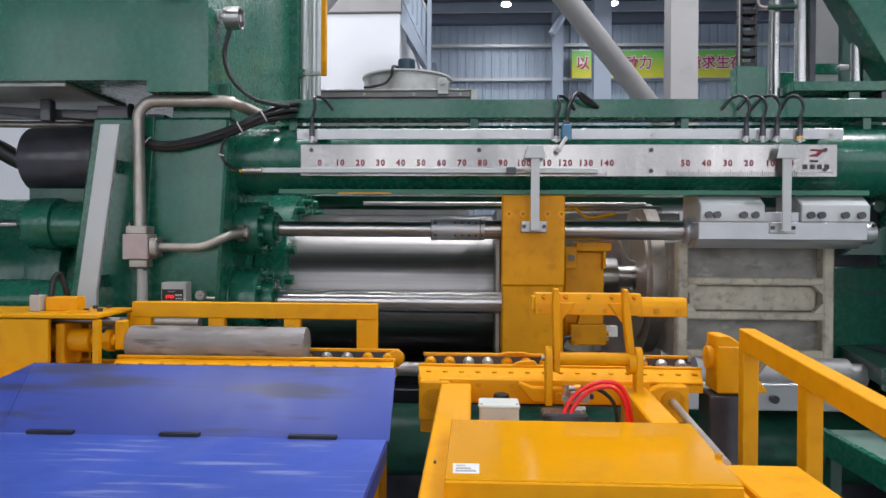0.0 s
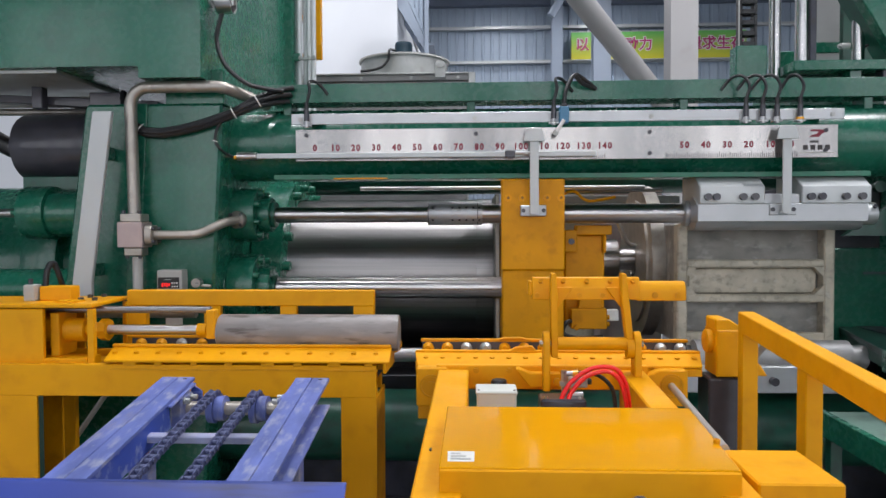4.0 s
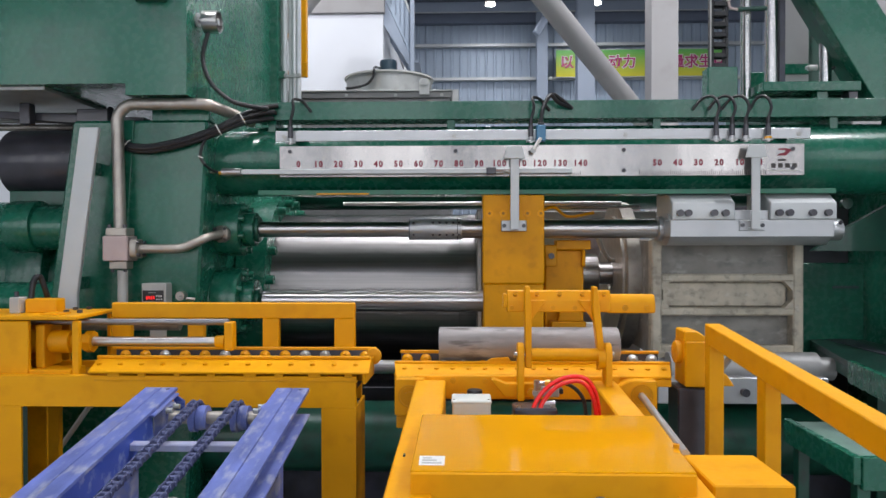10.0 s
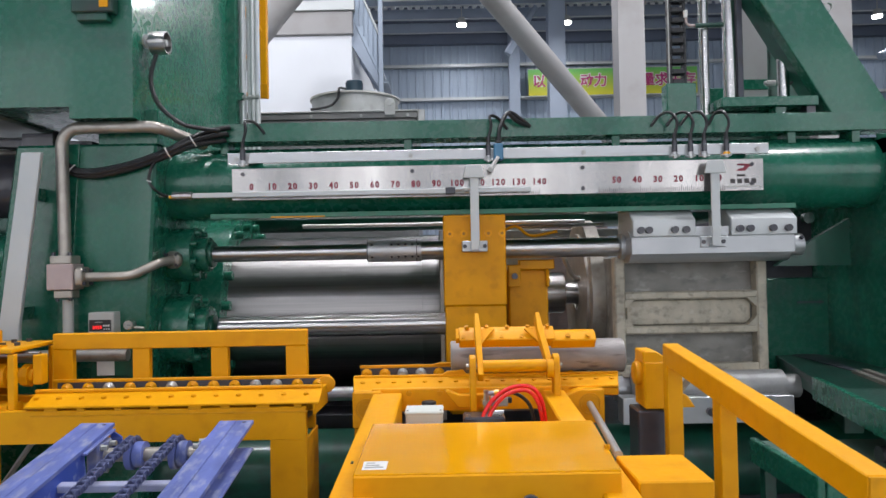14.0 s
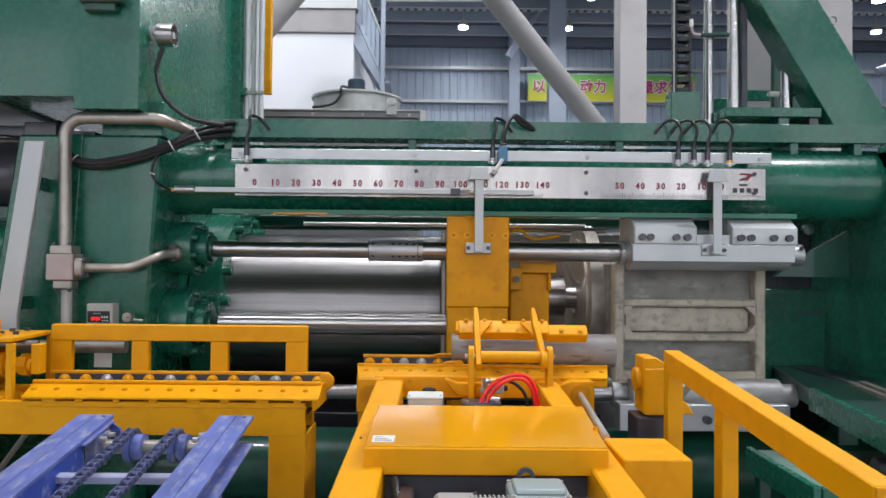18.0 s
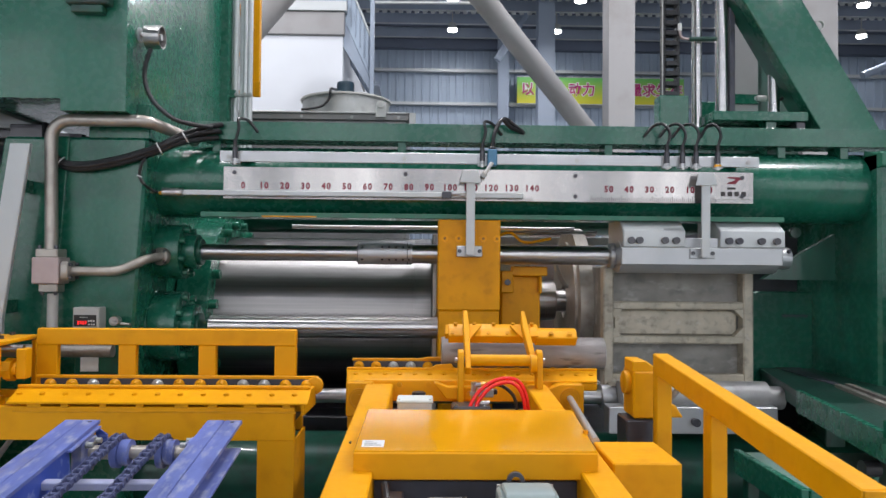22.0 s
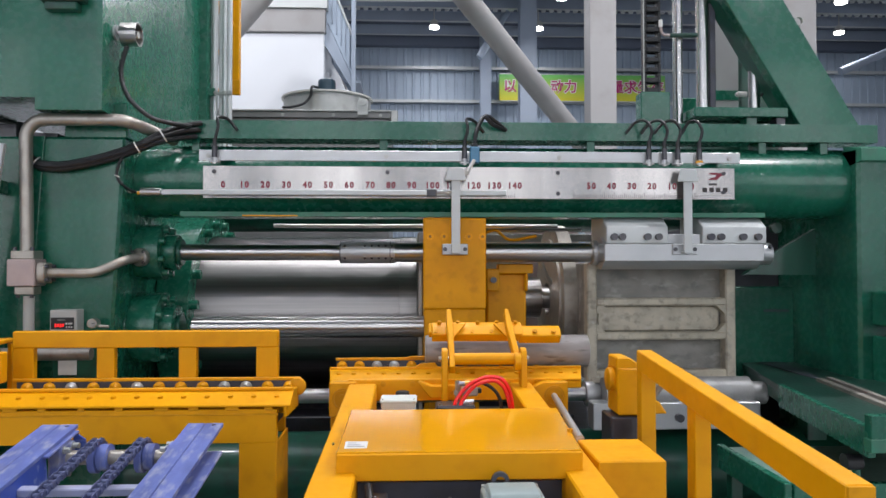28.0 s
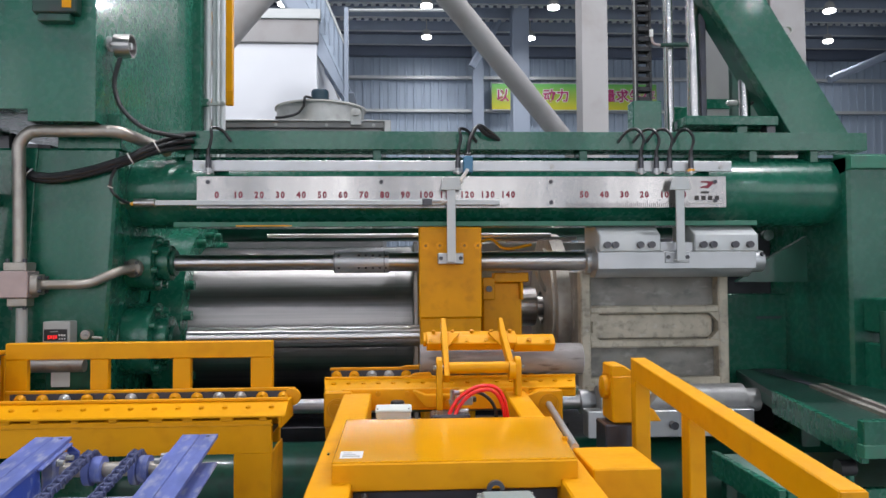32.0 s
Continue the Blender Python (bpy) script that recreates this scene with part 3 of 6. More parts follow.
part("bracket", prism([(-0.284, 2.88), (-0.19, 2.88), (-0.19, 3.0), (-0.21, 3.028), (-0.265, 3.028), (-0.284, 3.0)], "y", 2.955, 2.968, 0.003), GALV, t)
part("bracket_boss", rod((-0.237, 2.94, 2.99), (-0.237, 2.957, 2.99), 0.028, seg=16), GALV, t)
part("stand", box(-2.1, 0.0, 3.05, 4.15, 0, 1.2, 0.01), GREEN_DARK, t)

# ---- press frame ----
AX = 1.25  # height of the press axis
t = thing("upper_tie_column", (0.6, 0.215, 1.78), "round glossy green upper tie column of the press", "press column")
part("bar", rod((-1.3, 0.215, 1.966), (2.7, 0.215, 1.966), 0.182, seg=64), GREEN, t)
part("lip", box(-0.913, 1.958, 0.03, 0.05, 1.782, 1.806, 0.002), GREEN_GREY, t, "thin pale green drip strip")
part("tape", box(-0.615, -0.35, 0.0275, 0.0295, 1.783, 1.7895, 0.0), YELLOW, t, "strip of yellow tape")
part("lip_bracket", box(-0.913, 1.958, 0.05, 0.2, 1.782, 1.788, 0.0), GREEN, t)
t = thing("lower_tie_column", (0.6, 0.215, 0.37), "round dark green lower tie column of the press", "press column")
# darker green than the upper column, to dim its reflection in the ram
part("bar", rod((-1.3, 0.215, 0.52), (2.7, 0.215, 0.52), 0.182, seg=64), GREEN_DARK, t)
for z in (1.966, 0.52):
    t = thing("rear_tie_column", (0.6, 1.75, z - 0.18), "round green rear tie column of the press", "press column")
    part("bar", rod((-1.3, 1.75, z), (2.7, 1.75, z), 0.182, seg=48), GREEN_DARK, t)

# left crosshead
t = thing("rear_crosshead", (-1.5, 0.7, 0), "massive green rear crosshead of the press", "press frame")
part("body", prism([(-1.230, 0.25), (-2.05, 0.25), (-1.79, 2.14), (-1.121, 2.14)], "y", -0.10, 2.0, 0.012), GREEN, t)
part("foot", box(-2.1, -1.0, -0.2, 2.1, 0, 0.25, 0.01), GREEN_DARK, t)
part("cheek", prism([(-1.60, 0.3), (-1.66, 0.3), (-1.54, 2.14), (-1.48, 2.14)], "y", -0.112, -0.10, 0.003), GREEN, t)
part("cover_strip", prism([(-1.681, 1.20), (-1.772, 1.20), (-1.772, 1.30), (-1.664, 2.08), (-1.574, 2.08), (-1.681, 1.30)], "y", -0.27, -0.245, 0.003), SILVER_PAINT, t, "slanted silver cover strip")
for x, z in ((-1.70, 1.35), (-1.64, 1.9)):
    part("strip_bracket", box(x - 0.035, x, -0.245, -0.112, z - 0.03, z + 0.03, 0.002), GREEN, t)
part("top_block", box(-1.395, -1.112, -0.102, 0.5, 2.135, 2.30, 0.004), GREEN, t)
t = thing("black_accumulator", (-2.15, 0.35, 1.80), "black steel accumulator cylinder", "accumulator")
part("shell", rod((-2.36, 0.35, 1.985), (-1.82, 0.35, 1.985), 0.18, seg=40, bevel=0.02), BLACK_STEEL, t)
part("cap", rod((-2.44, 0.35, 1.985), (-2.36, 0.35, 1.985), 0.06, seg=20), BLACK_STEEL, t)
part("hose", tube(smooth_line([(-2.44, 0.35, 1.98), (-2.6, 0.3, 2.05), (-2.62, 0.28, 1.85), (-2.6, 0.28, 1.5)]), 0.05, 12), BLACK, t)
part("bracket", box(-2.3, -1.85, 0.2, 0.5, 1.74, 1.82, 0.004), GREEN_DARK, t)
t = thing("side_cylinder", (-2.3, 0.1, 1.4), "green side cylinder with a flange behind the crosshead", "hydraulic cylinder")
side_flange = part("flange", rod((-2.20, 0.1, 1.625), (-2.06, 0.1, 1.625), 0.136, seg=36, bevel=0.006), GREEN, t)
part("barrel", rod((-2.06, 0.1, 1.62), (-1.85, 0.1, 1.62), 0.115, seg=36), GREEN, t)
part("rod", rod((-3.4, 0.1, 1.625), (-2.2, 0.1, 1.625), 0.022, seg=16), CHROME, t, "thin chrome rod")
for k in range(10):
    a = k * math.pi / 5
    part("bolt", bolt((-2.20, 0.1 + 0.115 * math.cos(a), 1.625 + 0.115 * math.sin(a)), (-1, 0, 0), 0.012, 0.02), GREEN, side_flange)
t = thing("main_cylinder", (-3, 0.9, 0.6), "large green main cylinder of the press", "hydraulic cylinder")
part("barrel", rod((-4.5, 0.9, 1.28), (-1.75, 0.9, 1.28), 0.52, seg=64), GREEN, t)
part("flange", rod((-2.4, 0.9, 1.28), (-2.2, 0.9, 1.28), 0.6, seg=64, bevel=0.01), GREEN, t)
part("saddle", box(-4.2, -2.0, 0.3, 1.5, 0, 0.9, 0.01), GREEN_DARK, t)
t = thing("lower_side_cylinder", (-2.6, 0.0, 1.05), "green lower side cylinder behind the crosshead", "hydraulic cylinder")
part("barrel", rod((-3.6, 0.0, 1.24), (-1.85, 0.0, 1.24), 0.105, seg=40), GREEN, t)

# oil tank on top
t = thing("oil_tank", (-2.6, 0.5, 2.24), "large glossy green oil tank above the press", "oil tank")
part("shell", prism([(-4.6, -0.24), (-1.17, -0.24), (-1.17, 1.22), (-1.86, 1.22), (-1.86, 0.42), (-4.6, 0.42)], "z", 2.29, 4.3), GREEN, t)
part("bottom_lip", box(-1.46, -1.17, -0.24, 1.22, 2.235, 2.29, 0), GREEN, t)
part("bottom_plate", box(-4.6, -1.87, -0.20, 0.40, 2.27, 2.29, 0.003), GALV, t, "dull galvanised bottom plate")
part("corner_post", box(-1.20, -1.12, 1.22, 1.32, 2.24, 4.3, 0.004), GREEN, t)
part("support", box(-1.879, -1.714, 0.10, 0.155, 2.140, 2.236, 0.004), BLACK_STEEL, t)
part("support", box(-2.182, -2.127, 0.10, 0.155, 2.16, 2.27, 0.004), BLACK_STEEL, t)
part("support", box(-3.4, -3.2, 0.2, 0.4, 0.0, 2.27, 0.004), GREEN_DARK, t)
part("channel", prism([(-2.9, 2.268), (-2.9, 2.235), (-1.55, 2.150), (-1.55, 2.20)], "y", 0.16, 0.24, 0.003), BLACK_STEEL, t, "black slanted channel")
valve = part("valve", box(-1.42, -1.23, -0.30, -0.24, 2.70, 2.90, 0.006), GREEN_BLACK, t, "dark valve box")
part("valve_tag", box(-1.29, -1.25, -0.305, -0.30, 2.72, 2.80, 0.001), YELLOW, valve)
part("valve_bracket", box(-1.40, -1.26, -0.29, -0.24, 2.665, 2.70, 0.004), GREEN_DARK, t)
t = thing("gear_pump_pipes", (-2.4, 0.2, 2.1), "dull steel pipes below the oil tank", "pipes")
part("pipe", rod((-4.2, 0.26, 2.235), (-1.95, 0.26, 2.215), 0.030, seg=20), GALV, t)
part("pipe", rod((-4.2, 0.36, 2.20), (-2.02, 0.36, 2.18), 0.020, seg=16), PIPE, t)
t = thing("limit_sensor", (-1.17, -0.07, 2.6), "chrome round sensor on the tank's side with a black cable", "sensor")
part("stud", rod((-1.172, -0.10, 2.625), (-1.13, -0.10, 2.625), 0.012, seg=12), CHROME, t)
part("washer", rod((-1.172, -0.10, 2.625), (-1.160, -0.10, 2.625), 0.035, seg=16), SILVER_PAINT, t)
part("body", ring((-1.135, -0.10, 2.615), (-1.062, -0.10, 2.615), 0.055, 0.047, 28), CHROME, t)
part("back", rod((-1.135, -0.10, 2.615), (-1.115, -0.10, 2.615), 0.05, seg=28), CHROME, t)
part("core", rod((-1.12, -0.10, 2.615), (-1.065, -0.10, 2.615), 0.016, seg=14), SILVER_PAINT, t)
part("cable", tube(smooth_line([(-1.115, -0.10, 2.57), (-1.14, -0.11, 2.44), (-1.10, -0.12, 2.32), (-1.01, -0.10, 2.235), (-0.93, -0.05, 2.215), (-0.86, 0.02, 2.215)]), 0.011, 10), BLACK, t)

# conduits and ladder beside the tank
t = thing("conduit_bundle", (-1.04, 1.27, 2.3), "bundle of grey steel conduits rising beside the tank", "conduits")
for k, (x, r) in enumerate(((-1.155, 0.016), (-1.122, 0.014), (-1.092, 0.021), (-1.056, 0.016), (-1.030, 0.014), (-1.003, 0.019))):
    part("conduit", rod((x, 1.3 + 0.02 * (k % 2), 2.3), (x, 1.3 + 0.02 * (k % 2), 4.4), r, seg=12), CONDUIT, t)
part("clamp", box(-1.20, -1.08, 1.262, 1.276, 2.650, 2.700, 0.002), GREEN, t)
part("clamp", box(-1.08, -0.975, 1.258, 1.276, 2.655, 2.675, 0.002), GALV, t)
for x in (-1.075, -1.02, -0.985):
    part("clamp_nut", bolt((x, 1.258, 2.668), (0, -1, 0), 0.012, 0.014, socket=False), GALV, t)
t = thing("ladder", (-1.03, 1.85, 2.7), "yellow steel ladder beside the tank", "ladder")
part("stile", box(-1.105, -1.055, 1.80, 1.86, 2.79, 4.6, 0.004), YELLOW, t)
part("stile", box(-1.505, -1.455, 1.80, 1.86, 2.2, 4.6, 0.004), YELLOW, t)
part("stay", rod((-1.07, 1.83, 3.245), (-1.22, 1.75, 3.46), 0.020, seg=10), YELLOW, t)
part("foot_tab", box(-1.106, -1.048, 1.79, 1.80, 2.78, 2.89, 0.004), YELLOW_OLD, t)
for z in (2.82, 3.1, 3.4, 3.7, 4.0):
    part("rung", rod((-1.08, 1.83, z), (-1.48, 1.83, z), 0.016, seg=10), YELLOW, t)

# cable beam over the column
t = thing("cable_beam", (0.8, 0.15, 2.17), "long green channel beam above the tie column", "beam")
part("web", box(-0.95, 2.57, 0.08, 0.09, 2.168, 2.258, 0.001), GREEN, t)
part("top_flange", box(-0.95, 2.57, 0.09, 0.24, 2.250, 2.258, 0.001), GREEN, t)
part("bottom_flange", box(-0.95, 2.57, 0.09, 0.24, 2.168, 2.176, 0.001), GREEN, t)
for x in (-0.86, 0.06, 1.1, 1.98, 2.3):
    part("foot", box(x - 0.02, x + 0.02, 0.1, 0.22, 2.11, 2.168, 0.002), GREEN, t)
t = thing("cable_loom", (-1.2, -0.1, 2.0), "thick bundle of black cables tied with white straps", "cables")
for k in range(6):
    a = k * math.pi / 3
    o = Vector((0, 0.015 * math.cos(a), 0.015 * math.sin(a)))
    f = 0.022 * math.sin(a)
    line = smooth_line([(-1.665, 0.03, 2.21), (-1.61, -0.05, 2.10), (-1.51, -0.115, 2.014), (-1.432, -0.125, 1.997), (-1.354, -0.13, 2.001), (-1.236, -0.13, 2.026), (-1.139, -0.12, 2.058),
                        (-1.051, -0.10, 2.098), (-0.983, -0.06, 2.142 + 0.3 * f), (-0.91, 0.02, 2.185 + 0.8 * f), (-0.83 + 0.6 * f, 0.06, 2.205 + f)], 4)
    part("cable", tube([v + o for v in line], 0.0115, 8), BLACK, t)
for x, y, z, up in ((-1.515, -0.112, 2.018, -0.7), (-1.065, -0.105, 2.091, 0.55), (-0.965, -0.05, 2.155, 0.6)):
    d = Vector((1, 0.2, up)).normalized()
    part("tie", ring(Vector((x, y, z)) - d * 0.003, Vector((x, y, z)) + d * 0.003, 0.031, 0.028, 16), LABEL, t)

# ---- measuring strips on the column ----
t = thing("switch_rail", (0.5, 0.0, 2.048), "long milled aluminium rail that carries the switches", "rail")
part("bar", box(-0.815, 1.819, 0.0, 0.012, 2.048, 2.100, 0.002), ALU, t)
for x in (-0.77, 0.078, 0.919, 1.763):
    part("screw", bolt((x, 0.0, 2.070), (0, -1, 0), 0.011, 0.005), GREY, t)
for x in (-0.7, 0.5, 1.7):
    part("mount", box(x - 0.03, x + 0.03, 0.012, 0.12, 2.055, 2.095, 0.002), GREEN, t)
t = thing("ruler_plate", (0.5, 0.0, 1.869), "brushed stainless ruler plate with red numbers", "ruler")
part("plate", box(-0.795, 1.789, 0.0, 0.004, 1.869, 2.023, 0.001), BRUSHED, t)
part("backing", box(-0.78, 1.775, 0.004, 0.06, 1.875, 2.017, 0.0), GREEN, t)
for x, z in ((-0.742, 1.995), (0.084, 1.995), (0.912, 1.996), (0.912, 1.895), (1.732, 1.996), (1.732, 1.904), (-0.742, 1.895)):
    part("screw", bolt((x, 0.0, z), (0, -1, 0), 0.010, 0.004), BLACK_STEEL, t)
for x, n in [(-0.7 + 0.1 * k, 10 * k) for k in range(15)] + [(1.076 + 0.1 * k, 50 - 10 * k) for k in range(6)]:
    for j, c in enumerate(str(n)):
        writing("digit", c, 0.041, Matrix.Translation((x + 0.0245 * (j - (len(str(n)) - 1) / 2), -0.0008, 1.932)) @ FACING @ Matrix.Diagonal((0.92, 1, 1, 1)), RED_INK, t, bold=0.0017)
bm = bmesh.new()
for x0, n in ((-0.75, 146), (0.99, 62)):
    for k in range(n):
        x, h = x0 + 0.01 * k, 0.022 if k % 5 == 0 else 0.015
        box(x - 0.0013, x + 0.0013, -0.0012, 0.001, 1.871, 1.871 + (h if x0 < 0 else h * 1.35), 0, bm)
tagged(part("tick_mark", bm, BLACK_INK, t), kind="stuff")
part("badge", prism([(1.655, 1.965), (1.70, 1.965), (1.72, 1.985), (1.735, 1.985), (1.74, 1.995), (1.70, 2.0), (1.665, 2.0), (1.66, 1.993), (1.70, 1.99), (1.69, 1.978), (1.67, 1.975)], "y", -0.0012, 0.001), RED_INK, t)
for k in range(4):
    part("bar", box(1.628 + 0.034 * k, 1.650 + 0.034 * k, -0.0012, 0.001, 1.905, 1.927, 0), BLACK_INK, t)
part("bar", box(1.66, 1.70, -0.0012, 0.001, 1.938, 1.948, 0), BLACK_INK, t)
part("bar", box(1.61, 1.77, -0.0012, 0.001, 1.888, 1.893, 0), GREY, t)
t = thing("linear_sensor", (-0.2, -0.03, 1.88), "slim grey linear position sensor in front of the ruler", "sensor")
part("profile", box(-0.98, 0.655, -0.034, -0.014, 1.881, 1.905, 0.002), SILVER_PAINT, t)
part("head", rod((-1.075, -0.024, 1.893), (-0.98, -0.024, 1.893), 0.021, seg=18), CHROME, t)
part("tip", rod((-1.092, -0.024, 1.888), (-1.075, -0.024, 1.890), 0.009, seg=12), AMBER, t)
part("plug", rod((-1.15, -0.024, 1.893), (-1.085, -0.024, 1.893), 0.006, seg=10), PIPE, t)
part("cable", tube(smooth_line([(-1.10, -0.024, 1.893), (-1.112, -0.06, 1.898), (-1.128, -0.115, 1.920), (-1.149, -0.122, 1.957), (-1.140, -0.125, 2.01), (-1.115, -0.125, 2.06)]), 0.007, 8), BLACK, t)
part("cable_tie", ring((-1.150, -0.122, 1.954), (-1.148, -0.122, 1.960), 0.013, 0.008, 12), LABEL, t)
for x in (-0.74, -0.05, 0.6):
    part("clip", box(x - 0.01, x + 0.01, -0.016, 0.0, 1.879, 1.907, 0.001), SILVER_PAINT, t)


def prox_switch(x, tip, lean):
    t = thing("proximity_switch", (x, -0.02, 2.04), "small proximity switch with a curved black cable", "switch", "proximity switches")
    part("bracket", box(x - 0.022, x + 0.022, -0.004, 0.0, 2.036, 2.09, 0.001), ALU, t)
    part("bracket_lug", box(x - 0.022, x + 0.022, -0.034, -0.004, 2.036, 2.042, 0.001), ALU, t)
    part("barrel", rod((x, -0.02, 2.06), (x, -0.02, 2.115), 0.013, seg=14), BLACK_STEEL, t)
    part("sensing_face", rod((x, -0.02, 2.03), (x, -0.02, 2.06), 0.011, seg=14), CHROME, t)
    part("nut", rod((x, -0.02, 2.046), (x, -0.02, 2.056), 0.017, seg=6), tip, t)
    part("sleeve", rod((x, -0.02, 2.10), (x, -0.02, 2.15), 0.010, seg=12), BLACK, t)
    part("cable", tube(smooth_line([(x, -0.02, 2.14), (x + 0.015, -0.02, 2.205), (x + 0.01 * lean, 0.0, 2.255), (x + 0.045 * lean, 0.05, 2.255), (x + 0.085 * lean, 0.075, 2.205)]), 0.0075, 8), BLACK, t)
    return t


prox_switch(-0.735, ALU, 1)
for x in (1.355, 1.432, 1.498):
    prox_switch(x, ALU, -1)
prox_switch(1.605, AMBER, -0.6)
prox_switch(0.455, ALU, 1.2)
t = thing("limit_switch", (0.50, -0.03, 1.99), "blue limit switch with a roller lever", "switch")
part("body", box(0.48, 0.525, -0.05, -0.004, 2.035, 2.115, 0.004), SENSOR_BLUE, t)
part("cap", box(0.487, 0.518, -0.045, -0.01, 2.115, 2.13, 0.003), BLACK, t)
part("lever", rod((0.50, -0.055, 2.05), (0.465, -0.055, 1.995), 0.009, seg=10), LABEL, t)
part("roller", rod((0.462, -0.06, 1.99), (0.462, -0.045, 1.99), 0.014, seg=14), GREY, t)
part("cable", tube(smooth_line([(0.502, -0.03, 2.125), (0.515, -0.02, 2.20), (0.56, 0.02, 2.275), (0.62, 0.05, 2.25), (0.67, 0.075, 2.215)]), 0.010, 8), BLACK, t)
part("cable", tube(smooth_line([(0.56, 0.01, 2.27), (0.60, 0.03, 2.235), (0.655, 0.07, 2.22)]), 0.010, 8), BLACK, t)


def pointer(name, x, group):
    t = thing(name, (x, -0.04, 1.6), "pale grey pointer bracket that reads the ruler", "pointer", group)
    foot = part("foot", box(x - 0.062, x + 0.062, -0.008, 0.02, 1.597, 1.650, 0.003), ALU, t)
    part("arm", box(x - 0.020, x + 0.022, -0.052, -0.042, 1.605, 1.97, 0.002), SILVER_PAINT, t)
    part("web", box(x - 0.020, x + 0.022, -0.045, -0.008, 1.605, 1.615, 0.002), SILVER_PAINT, t)
    part("head", prism([(x - 0.052, 1.95), (x + 0.052, 1.95), (x + 0.036, 2.012), (x - 0.036, 2.012)], "y", -0.062, -0.05, 0.002), SILVER_PAINT, t)
    for dx in (-0.048, 0.048):
        part("screw", bolt((x + dx, -0.008, 1.624), (0, -1, 0), 0.010, 0.006), BLACK_STEEL, foot)
    return t


POINTER = pointer("travel_pointer", 0.352, "ruler pointers")
part("magnet", box(0.215, 0.262, -0.046, -0.0345, 1.877, 1.909, 0.002), BLACK_STEEL, POINTER, "dark sensor magnet")
part("magnet_rod", rod((0.262, -0.042, 1.893), (0.334, -0.047, 1.895), 0.005, seg=8), CHROME, POINTER)
part("magnet_joint", rod((0.308, -0.042, 1.893), (0.322, -0.042, 1.893), 0.010, seg=10), CHROME, POINTER)
pointer("travel_pointer", 1.535, "ruler pointers")

# ---- rams, rods and flanges ----
def flanged_cylinder(z, y, r, label):
    t = thing("shift_cylinder", (-1.1, y, z - 0.14), label, "hydraulic cylinder", "container cylinders")
    part("barrel", rod((-1.27, y, z), (-1.165, y, z), r - 0.002, seg=40, bevel=0.004), GREEN, t)
    fl = part("flange", rod((-1.163, y, z), (-1.03, y, z), r, seg=40, bevel=0.004), GREEN, t)
    part("gland", rod((-1.03, y, z), (-0.967, y, z), r * 0.64, seg=36, bevel=0.004), GREEN, t)
    part("seal", rod((-0.967, y, z), (-0.948, y, z), 0.066, seg=32, bevel=0.003), GREEN_DARK, t)
    for k in range(8):
        a = k * math.pi / 4 + 0.3
        part("bolt", bolt((-1.03, y + (r - 0.022) * math.cos(a), z + (r - 0.022) * math.sin(a)), (1, 0, 0), 0.016, 0.024), GREEN, fl)
    return t


c1 = flanged_cylinder(1.612, 0.2, 0.138, "green flanged upper cylinder with bolts")
c2 = flanged_cylinder(1.235, 0.2, 0.176, "green flanged lower cylinder with bolts")
for t, z in ((c1, 1.612), (c2, 1.235)):
    port = part("port", rod((-1.102, 0.075, z - 0.026), (-1.112, 0.045, z - 0.026), 0.044, seg=28, bevel=0.004), PIPE, t, "bolted round pipe port")
    for dx, dz in ((-0.026, 0.026), (0.026, 0.026), (-0.026, -0.026), (0.026, -0.026)):
        part("port_bolt", bolt((-1.110 + dx, 0.046, z - 0.026 + dz), (-0.2, -1, 0), 0.008, 0.010), BLACK_STEEL, port)
t = thing("upper_shift_rod", (0.1, 0.2, 1.56), "polished chrome rod with a clamped coupling", "rod")
part("shaft", rod((-0.95, 0.2, 1.612), (-0.15, 0.2, 1.612), 0.041, seg=40), CHROME, t)
coupling = part("coupling", rod((-0.162, 0.2, 1.612), (0.115, 0.2, 1.612), 0.056, seg=40, bevel=0.003), ALU, t)
for x in (-0.135, -0.035, 0.0, 0.035, 0.07, 0.1):
    for z in (1.642, 1.582):
        d = Vector((0, -0.046, z - 1.612)).normalized()
        p = Vector((x, 0.2, 1.612)) + d * 0.053
        part("screw", ring(p, p + d * 0.006, 0.0115, 0.006, 14), CHROME, coupling)
        part("screw_hole", rod(p, p + d * 0.0035, 0.007, seg=10), BLACK_STEEL, coupling)
for x in (-0.160, 0.090):
    part("groove", rod((x, 0.2, 1.612), (x + 0.004, 0.2, 1.612), 0.0568, seg=40), BLACK_STEEL, t)
part("shaft", rod((0.1, 0.2, 1.612), (1.2, 0.2, 1.612), 0.049, seg=40), CHROME, t)
t = thing("lower_shift_rod", (0.1, 0.2, 0.85), "polished chrome lower rod", "rod")
part("shaft", rod((-1.15, 0.2, 0.888), (1.16, 0.2, 0.888), 0.037, seg=40), CHROME, t)
t = thing("crosshead_rod", (-0.3, 0.2, 1.18), "thick polished chrome rod of the moving crosshead", "rod")
part("shaft", rod((-0.95, 0.2, 1.235), (0.26, 0.2, 1.235), 0.055, seg=40), CHROME, t)
RETURN_ROD = t
t = thing("main_ram", (-0.4, 0.98, 0.8), "large ground steel main ram", "ram")
part("plunger", rod((-1.2, 0.98, AX), (0.17, 0.98, AX), 0.465, seg=96), RAM, t)
part("collar", rod((0.075, 0.98, AX), (0.172, 0.98, AX), 0.468, seg=96, bevel=0.002), RAM, t)
MAIN_RAM = t
t = thing("ram_flange", (-1.0, 0.98, 0.65), "green bolted flange round the main ram", "flange")
